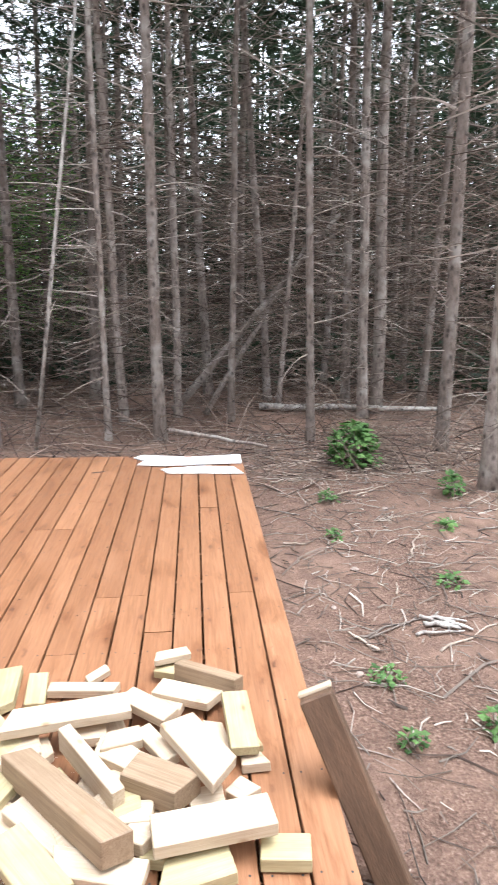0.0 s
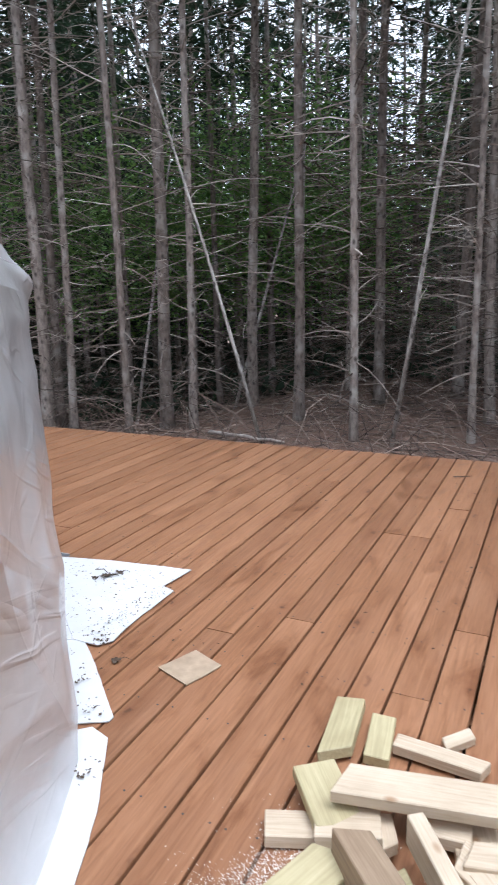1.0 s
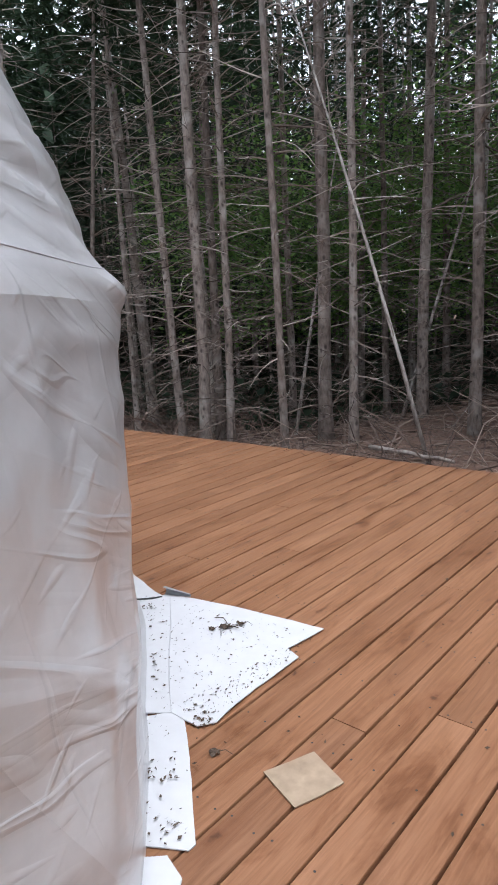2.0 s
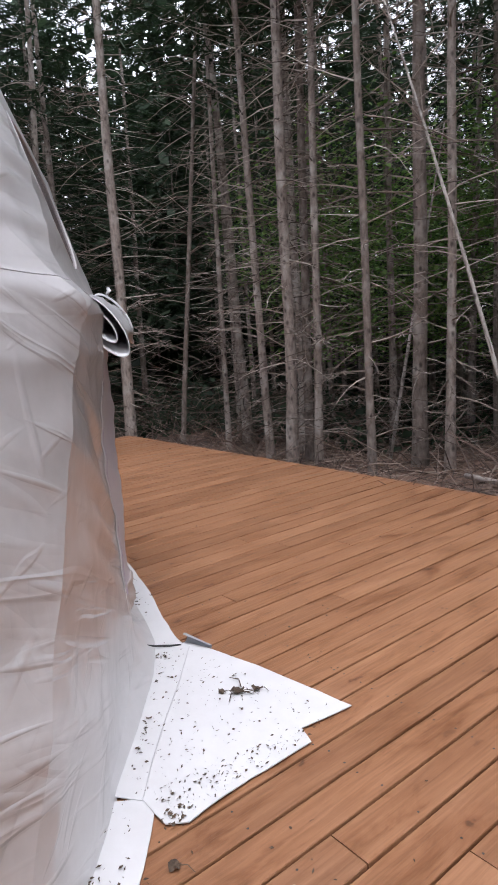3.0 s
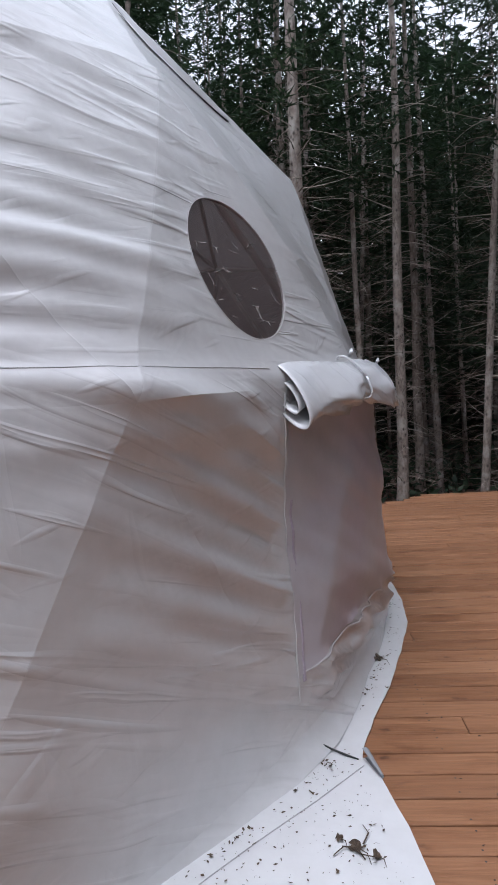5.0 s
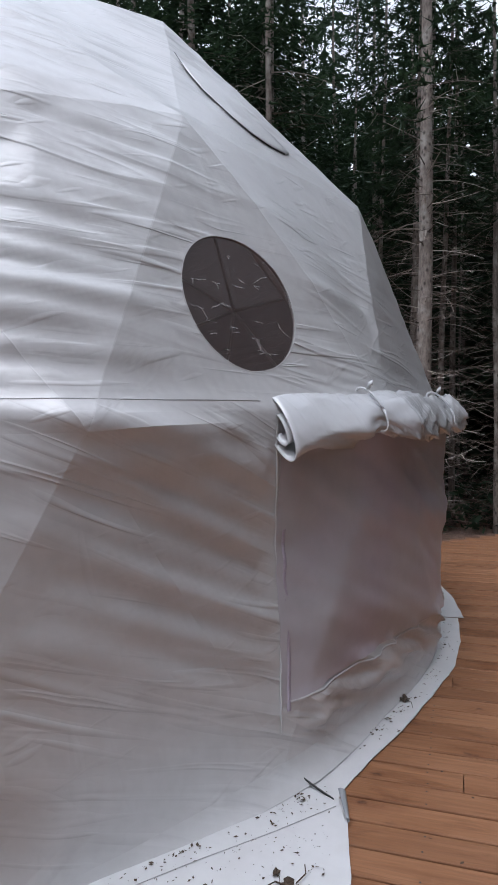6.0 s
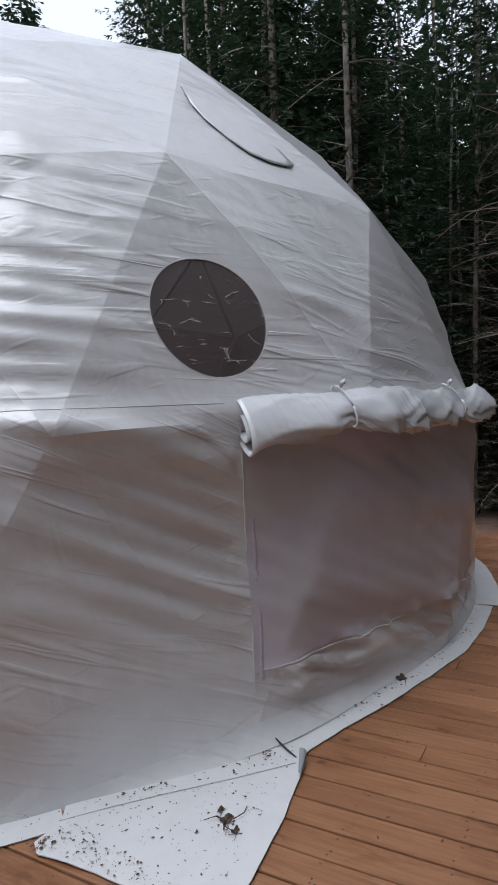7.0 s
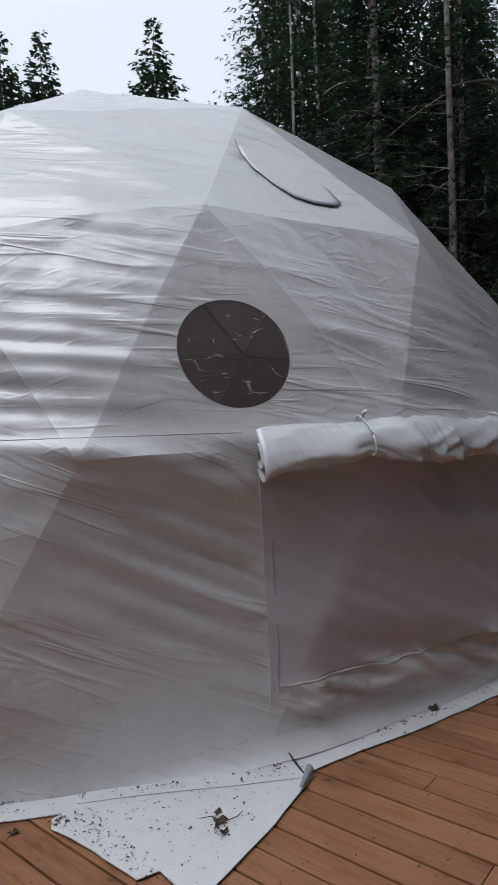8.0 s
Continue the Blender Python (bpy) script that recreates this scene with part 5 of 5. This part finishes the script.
def thicket():
    """Dead low branches and dark needle growth that close the view between the trunks."""
    rnd = random.Random(43)
    v, f, tv, tf = [], [], [], []
    for _ in range(560):
        az, d = rnd.uniform(55, 205), rnd.uniform(11, 25)
        cx, cy = -0.3 + d * math.cos(radians(az)), 3 + d * math.sin(radians(az))
        if not (cy > 11 or cx < -14):
            continue
        g, hh, rr = ground_height(cx, cy), rnd.uniform(0.3, 0.9) + max(0, d - 12) * 0.13 * rnd.random(), rnd.uniform(0.6, 1.5)
        for k in range(90):
            a, u = rnd.uniform(0, 6.28), rnd.random() ** 0.5
            p = Vector((cx + rr * u * math.cos(a), cy + rr * u * math.sin(a), g + hh * rnd.random() ** 1.4))
            w = Vector((rnd.gauss(0, 1), rnd.gauss(0, 1), rnd.gauss(-0.1, 0.5))).normalized()
            if k % 3:
                sd = w.cross(Vector((rnd.gauss(0, 0.5), rnd.gauss(0, 0.5), 1))).normalized()
                l2 = rnd.uniform(0.16, 0.42)
                b = len(v)
                v += [p, p + w * l2 * 0.5 + sd * l2 * 0.22, p + w * l2, p + w * l2 * 0.5 - sd * l2 * 0.22]
                f.append((b, b + 1, b + 2, b + 3))
            else:
                w *= rnd.uniform(0.4, 1.1)
                tube(tv, tf, [p, p + w * 0.5 + Vector((0, 0, 0.05)), p + w], [0.009, 0.006, 0.003], 3, False)
    # dry boughs hanging between the trunks beyond the bare ground
    for _ in range(260):
        az, d = rnd.uniform(52, 112), rnd.uniform(9.5, 19)
        cx, cy = -0.3 + d * math.cos(radians(az)), 3 + d * math.sin(radians(az))
        if not clear_of(cx, cy, 0.3):
            continue
        g = ground_height(cx, cy)
        for k in range(46):
            p = Vector((cx + rnd.gauss(0, 0.5), cy + rnd.gauss(0, 0.5), g + 4.8 * rnd.random() ** 1.2))
            a = rnd.uniform(0, 6.28)
            w = Vector((math.cos(a), math.sin(a), rnd.gauss(-0.1, 0.22))) * rnd.uniform(0.4, 1.2)
            tube(tv, tf, [p, p + w * 0.5 + Vector((0, 0, 0.06)), p + w], [0.010, 0.007, 0.003], 3, False)
    tagged(piece("thicket_needles", v, f, M_NEEDLE), "low dark needle growth deep among the trunks", "thicket", kind="stuff")
    tagged(piece("thicket_branches", tv, tf, M_BRUSH), "tangled dead brown branches deep among the trunks", "branches", kind="stuff")


understorey()
thicket()
far_woods()


def brushwood():
    """Fallen twigs and sticks strewn over the needle litter."""
    rnd = random.Random(41)
    v, f, tv, tf = [], [], [], []
    for k in range(12500):
        bare = k < 3700
        if bare:
            x, y = rnd.uniform(0.6, 4.8), rnd.uniform(1.5, 9.5)
        else:
            x, y = rnd.uniform(-12, 5), 7.1 + 12 * rnd.random() ** 1.5
        z = ground_height(x, y) + 0.008
        a = rnd.uniform(0, 6.28)
        ln = 0.04 + 0.34 * rnd.random() ** 1.8 if bare else rnd.uniform(0.1, 0.7)
        r = rnd.uniform(0.002, 0.0058) if bare else rnd.uniform(0.003, 0.007)
        if rnd.random() < (0.03 if bare else 0.12):
            ln, r = ln * 2.2, r * 1.5
        d = Vector((math.cos(a), math.sin(a), 0)) * ln
        bend = Vector((-d.y, d.x, 0)) * rnd.uniform(-0.2, 0.2)
        lift = rnd.uniform(0, 0.10) if not bare and rnd.random() < 0.4 else rnd.uniform(0, 0.012)
        if not bare and rnd.random() < 0.22:
            lift = rnd.uniform(0.15, 0.8) * min(1.0, ln * 1.5)
        p = Vector((x, y, z))
        tube(*((tv, tf) if bare and k % 3 else (v, f)), [p, p + d * 0.5 + bend + Vector((0, 0, lift * 0.7)), p + d + Vector((0, 0, lift))], [r, r * 0.9, r * 0.5], 3, False)
    tagged(piece("fallen_twigs", tv, tf, M_TWIG), "pale dry twigs strewn over bare reddish soil", "twigs", kind="stuff")
    ob = piece("brushwood", v, f, M_BRUSH)
    tagged(ob, "dead twigs and sticks strewn over the forest floor", "twigs", kind="stuff")


brushwood()


def dead_stick(x, y, yaw, length, r, mat, label, seed):
    """One crooked stick with a stub or two, lying on the soil."""
    rnd = random.Random(seed)
    d = Vector((math.cos(yaw), math.sin(yaw), 0))
    sd = Vector((-d.y, d.x, 0))
    pts = []
    for k in range(7):
        q = Vector((x, y, 0)) + d * length * (k / 6 - 0.5) + sd * length * 0.10 * noise.noise(Vector((k * 0.5, seed, 0)))
        pts.append(Vector((q.x, q.y, ground_height(q.x, q.y) + r * 0.8 + 0.012 * rnd.random())))
    v, f = [], []
    tube(v, f, pts, [r * (1 - 0.09 * k) for k in range(7)], 6)
    for k in (2, 4):
        w = (d * 0.6 + sd * rnd.choice((-1, 1)) + Vector((0, 0, 0.25))).normalized() * length * rnd.uniform(0.06, 0.22)
        tube(v, f, [pts[k], pts[k] + w * 0.6, pts[k] + w], [r * 0.6, r * 0.45, r * 0.25], 5)
    tagged(piece("dead_stick", v, f, mat, None, "", True), label, "stick", "dead sticks on the bare soil")


def bare_soil_sticks():
    rnd = random.Random(91)
    for k in range(85):
        x, y = 0.7 + 3.0 * rnd.random(), 2.4 + 6.2 * rnd.random() ** 0.8
        yaw = rnd.gauss(0.15, 0.5) if k % 3 else rnd.uniform(0, 3.14)
        pale = k % 5 < 3
        dead_stick(x, y, yaw, rnd.uniform(0.16, 0.6), rnd.uniform(0.004, 0.011), M_STICK if pale else M_BARK_RED,
                   "pale barkless dead stick on bare soil" if pale else "dark brown dead stick on bare soil", 300 + k)
    # a little heap of split white sticks
    for k in range(7):
        dead_stick(1.53 + rnd.gauss(0, 0.07), 4.075 + rnd.gauss(0, 0.05), rnd.gauss(-0.35, 0.3), rnd.uniform(0.16, 0.34), rnd.uniform(0.009, 0.016), M_BIRCH,
                   "split white stick in a small heap on the soil", 420 + k)


def stone(x, y, size, seed):
    rnd = random.Random(seed)
    bm = bmesh.new()
    bmesh.ops.create_icosphere(bm, subdivisions=2, radius=1)
    for q in bm.verts:
        q.co = Vector((q.co.x * size, q.co.y * size * 0.75, q.co.z * size * 0.5)) * (1 + 0.35 * noise.noise(q.co * 1.3 + Vector((seed, 0, 0))))
    ob = part("stone", bm, M_STONE, None)
    ob.matrix_basis = pose(x, y, ground_height(x, y) + size * 0.15, 0, 0, rnd.uniform(0, 360))
    tagged(ob, "small pale brown stone half sunk in the soil", "stone", "stones on the bare soil")


M_STICK = plain("pale barkless stick", (0.30, 0.235, 0.18), (0.52, 0.44, 0.36), 6, 0.85, 0.2, world=True)
M_STONE = plain("dusty brown stone", (0.26, 0.20, 0.165), (0.42, 0.34, 0.29), 9, 0.9, 0.4)
bare_soil_sticks()
for k, (x, y) in enumerate(((0.868, 4.317), (1.134, 4.854), (1.72, 6.1), (2.3, 4.1), (0.85, 3.6), (1.5, 3.3), (2.0, 5.2), (1.3, 6.9))):
    stone(x, y, 0.022 + 0.007 * (k % 3), k + 1)

# ---- loose things on the deck ----
OFFCUT_LABEL = {"fresh sawn pine": "pale fresh-sawn pine offcut in a scrap pile on the deck", "greenish treated pine": "greenish pressure-treated pine offcut in a scrap pile on the deck", "weathered brown pine": "brownish weathered timber offcut in a scrap pile on the deck"}
OFFCUT_RND = random.Random(8)


def offcut(x, y, z, yaw, length, width, thick, mat):
    """One sawn piece; some ends are cut at a slant."""
    s0, s1 = OFFCUT_RND.choice([0, 0, 0, 0.4]), OFFCUT_RND.choice([0, 0, -0.5, 0.3])
    bm = box_bm(length, width, thick)
    for v in bm.verts:
        v.co.x += v.co.y * (s1 if v.co.x > 0 else s0)
    bmesh.ops.bevel(bm, geom=bm.edges[:], offset=0.003, segments=1, affect="EDGES")
    ob = part("lumber_offcut", bm, mat, None)
    ob.matrix_basis = pose(x, y, z, OFFCUT_RND.uniform(-5, 5), OFFCUT_RND.uniform(-4, 4), yaw)
    tagged(ob, OFFCUT_LABEL[mat.name], "lumber", "scrap lumber pile")


offcut(-0.768, 3.114, 0.026, -83, 0.302, 0.1, 0.038, M_TREATED)
offcut(-0.641, 3.104, 0.021, -83, 0.204, 0.08, 0.038, M_TREATED)
offcut(-0.451, 3.084, 0.031, -5, 0.279, 0.06, 0.038, M_PINE)
offcut(-0.410, 3.205, 0.015, 47, 0.114, 0.05, 0.03, M_PINE)
offcut(-0.453, 2.812, 0.116, 14, 0.437, 0.12, 0.038, M_PINE)
offcut(-0.701, 2.751, 0.066, -51, 0.233, 0.13, 0.038, M_TREATED)
offcut(-0.773, 2.652, 0.021, 24, 0.139, 0.1, 0.038, M_PINE)
offcut(-0.395, 2.388, 0.121, -47, 0.552, 0.09, 0.089, M_WEATHERED)
offcut(-0.339, 2.551, 0.105, -54, 0.375, 0.045, 0.089, M_PINE)
offcut(-0.176, 2.907, 0.066, -39, 0.235, 0.09, 0.038, M_PINE)
offcut(-0.030, 2.995, 0.051, -26, 0.260, 0.1, 0.038, M_PINE)
offcut(0.059, 3.034, 0.091, -31, 0.280, 0.05, 0.089, M_WEATHERED)
offcut(-0.092, 3.223, 0.085, 18, 0.150, 0.07, 0.03, M_PINE)
offcut(-0.103, 3.189, 0.041, -15, 0.113, 0.09, 0.038, M_TREATED)
offcut(0.019, 2.581, 0.136, -59, 0.310, 0.135, 0.038, M_PINE)
offcut(0.167, 2.776, 0.081, -86, 0.300, 0.1, 0.038, M_TREATED)
offcut(0.204, 2.646, 0.021, 0, 0.079, 0.09, 0.038, M_PINE)
offcut(-0.114, 2.478, 0.092, -27, 0.213, 0.12, 0.085, M_WEATHERED)
offcut(-0.251, 2.710, 0.076, 12, 0.131, 0.08, 0.038, M_PINE)
offcut(-0.129, 2.675, 0.076, -58, 0.212, 0.06, 0.038, M_PINE)
offcut(0.041, 2.454, 0.031, 7, 0.112, 0.1, 0.038, M_PINE)
offcut(0.156, 2.488, 0.031, -45, 0.079, 0.08, 0.038, M_PINE)
offcut(-0.206, 2.421, 0.055, 24, 0.086, 0.09, 0.06, M_TREATED)
offcut(-0.599, 2.415, 0.026, -43, 0.187, 0.08, 0.038, M_PINE)
offcut(-0.452, 2.352, 0.061, -42, 0.285, 0.085, 0.038, M_PINE)
offcut(-0.629, 2.555, 0.026, -16, 0.124, 0.08, 0.038, M_PINE)
offcut(-0.158, 2.311, 0.055, -28, 0.091, 0.09, 0.05, M_PINE)
offcut(-0.530, 2.714, 0.041, -66, 0.114, 0.06, 0.038, M_PINE)
offcut(0.087, 2.740, 0.031, -77, 0.176, 0.07, 0.038, M_PINE)
offcut(0.057, 2.290, 0.103, 9, 0.362, 0.125, 0.045, M_PINE)
offcut(0.268, 2.253, 0.026, -7, 0.149, 0.1, 0.045, M_TREATED)
offcut(0.009, 2.194, 0.037, 13, 0.206, 0.11, 0.045, M_TREATED)
offcut(-0.250, 2.228, 0.037, -40, 0.172, 0.11, 0.045, M_TREATED)
offcut(-0.344, 2.190, 0.021, -10, 0.088, 0.08, 0.038, M_PINE)
offcut(0.201, 2.712, 0.025, 18, 0.078, 0.07, 0.03, M_TREATED)
offcut(-0.258, 2.572, 0.031, 27, 0.111, 0.07, 0.038, M_PINE)
offcut(-0.098, 2.973, 0.026, -50, 0.140, 0.08, 0.038, M_PINE)
offcut(-0.397, 2.792, 0.041, 4, 0.159, 0.09, 0.038, M_PINE)

# lower layer of the heap, mostly hidden
for k in range(16):
    w = OFFCUT_RND.uniform(0, 6.28)
    q = OFFCUT_RND.random() ** 0.5
    offcut(-0.33 + 0.36 * q * math.cos(w), 2.55 + 0.36 * q * math.sin(w), 0.021 + 0.04 * (k % 2), OFFCUT_RND.uniform(0, 180), OFFCUT_RND.uniform(0.14, 0.3), OFFCUT_RND.choice([0.089, 0.12]), 0.038, OFFCUT_RND.choice([M_PINE, M_PINE, M_TREATED]))


# stout stained timber leaning on the edge of the deck
def leaning_post():
    a, b = Vector((0.735, 2.31, -0.46)), Vector((0.412, 2.61, 0.30))
    bm = box_bm(0.112, 0.09, (b - a).length, 0.005)
    post = part("leaning_post", bm, M_POST, None)
    zaxis = (b - a).normalized()
    xaxis = (Vector((0.97, -0.23, 0)) - zaxis * zaxis.dot(Vector((0.97, -0.23, 0)))).normalized()
    yaxis = zaxis.cross(xaxis)
    turn = Matrix((xaxis, yaxis, zaxis)).transposed()
    post.matrix_basis = Matrix.LocRotScale((a + b) / 2, turn.to_quaternion(), None)
    tagged(post, "brown-stained square timber post leaning on the deck edge", "post")
    c = part("end_chip", box_bm(0.12, 0.04, 0.014, 0.003, (0.0, 0.025, (b - a).length / 2 + 0.006)), M_PINE, post, "white freshly sawn sliver")


M_POST = plain("dark brown stained timber", (0.085, 0.048, 0.027), (0.145, 0.083, 0.048), 4, 0.7, 0.3, (6, 6, 1))
leaning_post()

sheet("cardboard_piece", [(-1.561, 3.191), (-1.489, 3.362), (-1.332, 3.302), (-1.392, 3.128)], 0.003, 0.004, M_CARD, "square piece of tan cardboard lying on the deck", "cardboard", None, 0.002, 0.08, 7)
sheet("white_board", [(-0.578, 6.86), (-0.50, 6.95), (-0.233, 6.90), (-0.044, 6.85), (0.47, 6.93), (0.46, 6.63), (-0.279, 6.56), (-0.52, 6.60), (-0.46, 6.74)], 0.006, 0.012, M_PAPER, "torn white foam board scrap at the deck corner", "board", None, 0.004, 0.1, 8)
sheet("white_board", [(-0.30, 6.45), (-0.22, 6.31), (0.111, 6.30), (0.455, 6.27), (0.37, 6.50), (0.05, 6.54)], 0.004, 0.010, M_PAPER, "torn white foam board scrap at the deck corner", "board", None, 0.004, 0.1, 9)


def flake(v, f, p, size, rnd, lift=0.002):
    a = rnd.uniform(0, 6.28)
    d, s = Vector((math.cos(a), math.sin(a), 0)), Vector((-math.sin(a), math.cos(a), 0))
    b = len(v)
    w = rnd.uniform(0.2, 0.7)
    v += [p, p + d * size * 0.5 + s * size * w * 0.5 + Vector((0, 0, lift)), p + d * size + Vector((0, 0, lift * rnd.uniform(0, 2))), p + d * size * 0.45 - s * size * w * 0.5]
    f.append((b, b + 1, b + 2, b + 3))


def litter():
    rnd = random.Random(51)
    v, f = [], []
    # over the torn flap
    tri = [Vector((-2.06, 3.20, 0)), Vector((-1.90, 4.02, 0)), Vector((-2.78, 3.84, 0)), Vector((-1.87, 3.30, 0))]
    for _ in range(520):
        a, b = rnd.random(), rnd.random()
        if a + b > 1:
            a, b = 1 - a, 1 - b
        t = rnd.choice([(0, 1, 2), (0, 1, 3)])
        p = tri[t[0]] * (1 - a - b) + tri[t[1]] * a + tri[t[2]] * b
        flake(v, f, p + Vector((0, 0, 0.018)), 0.003 + 0.015 * rnd.random() ** 2.4, rnd)
    # where the cloth meets the boards
    for _ in range(560):
        az = rnd.uniform(18, 95)
        r = (3.955 if az < 60 else 3.87) + abs(rnd.gauss(0, 0.035))
        x, y = foot(az, r)
        clump = noise.noise(Vector((az * 0.6, 0, 3)))
        if clump < -0.1:
            continue
        flake(v, f, Vector((x, y, 0.018)), 0.004 + 0.02 * rnd.random() ** 2, rnd)
    for cx, cy, n, sp in ((-1.89, 3.25, 40, 0.025), (-1.62, 2.86, 30, 0.03), (-1.80, 3.02, 30, 0.04), (-2.76, 3.74, 18, 0.02), (-1.45, 2.62, 24, 0.03)):
        for _ in range(n):
            flake(v, f, Vector((cx + rnd.gauss(0, sp), cy + rnd.gauss(0, sp), 0.018)), rnd.uniform(0.005, 0.02), rnd)
    # crumbs on the boards
    for _ in range(420):
        x, y = rnd.uniform(-8, 0.4), rnd.uniform(3.2, 6.9)
        if math.hypot(x - DOME_X, y - DOME_Y) < 4.15:
            continue
        flake(v, f, Vector((x, y, 0.003)), rnd.uniform(0.005, 0.022), rnd)
    ob = piece("leaf_litter", v, f, M_DEBRIS)
    tagged(ob, "dark flecks of dead leaves and dirt on cloth and boards", "litter", kind="stuff")


litter()


def dead_leaf(x, y, size, seed, label, z=0.016):
    rnd = random.Random(seed)
    v, f = [Vector((x, y, z + 0.006))], []
    m = 14
    for k in range(m):
        a = 2 * math.pi * k / m
        r = size * (0.55 + 0.45 * abs(math.sin(a * 2.5 + seed))) * rnd.uniform(0.7, 1.1)
        v.append(Vector((x + r * math.cos(a), y + r * 0.7 * math.sin(a), z + rnd.uniform(0, 0.016))))
    for k in range(m):
        f.append((0, 1 + k, 1 + (k + 1) % m))
    tv = [Vector((x, y, z + 0.004)), Vector((x + size * 1.0, y + size * 0.8, z + 0.012)), Vector((x + size * 1.9, y + size * 1.0, z + 0.003))]
    tube(v, f, tv, [0.002, 0.0018, 0.001], 3, False)
    ob = piece("dead_leaf", v, f, M_DEBRIS)
    tagged(ob, label, "leaf", "dead leaves")
    md = ob.modifiers.new("thickness", "SOLIDIFY")
    md.thickness = 0.0012


dead_leaf(-2.29, 3.80, 0.04, 1, "dark curled dead leaf with stalks on the white flap")
dead_leaf(-2.25, 3.86, 0.025, 2, "dark curled dead leaf with stalks on the white flap")
dead_leaf(-2.33, 3.75, 0.022, 3, "dark curled dead leaf with stalks on the white flap")
dead_leaf(-3.75, 4.05, 0.05, 4, "brown dead leaf caught on the white skirt")
dead_leaf(-1.751, 3.164, 0.03, 5, "brown crumpled dead leaf on the boards", 0.004)


def stalks():
    rnd = random.Random(61)
    for k in range(4):
        v, f = [], []
        x, y = -2.28 + rnd.uniform(-0.06, 0.06), 3.80 + rnd.uniform(-0.06, 0.06)
        a = rnd.uniform(0, 6.28)
        d = Vector((math.cos(a), math.sin(a), 0)) * rnd.uniform(0.07, 0.13)
        p = Vector((x, y, 0.022))
        tube(v, f, [p, p + d * 0.5 + Vector((d.y * 0.2, -d.x * 0.2, 0.006)), p + d], [0.0025, 0.0025, 0.0015], 4)
        tagged(piece("leaf_stalk", v, f, M_DEBRIS), "thin dark leaf stalk on the white flap", "stalk", "leaf stalks on the flap")


stalks()


def sawdust():
    rnd = random.Random(71)
    v, f = [], []
    for _ in range(16000):
        x, y = -0.68 + rnd.gauss(0, 0.11), 2.37 + rnd.gauss(0, 0.14)
        if noise.noise(Vector((x * 7, y * 6, 2))) + rnd.gauss(0, 0.15) < -0.12:
            continue
        flake(v, f, Vector((x, y, 0.003)), rnd.uniform(0.002, 0.007), rnd, 0.001)
    ob = piece("sawdust", v, f, plain("pale dry sawdust", (0.62, 0.56, 0.48), (0.76, 0.71, 0.64), 30, 0.95, 0.1))
    tagged(ob, "pale sawdust strewn on the boards beside the scrap lumber", "sawdust", kind="stuff")


sawdust()
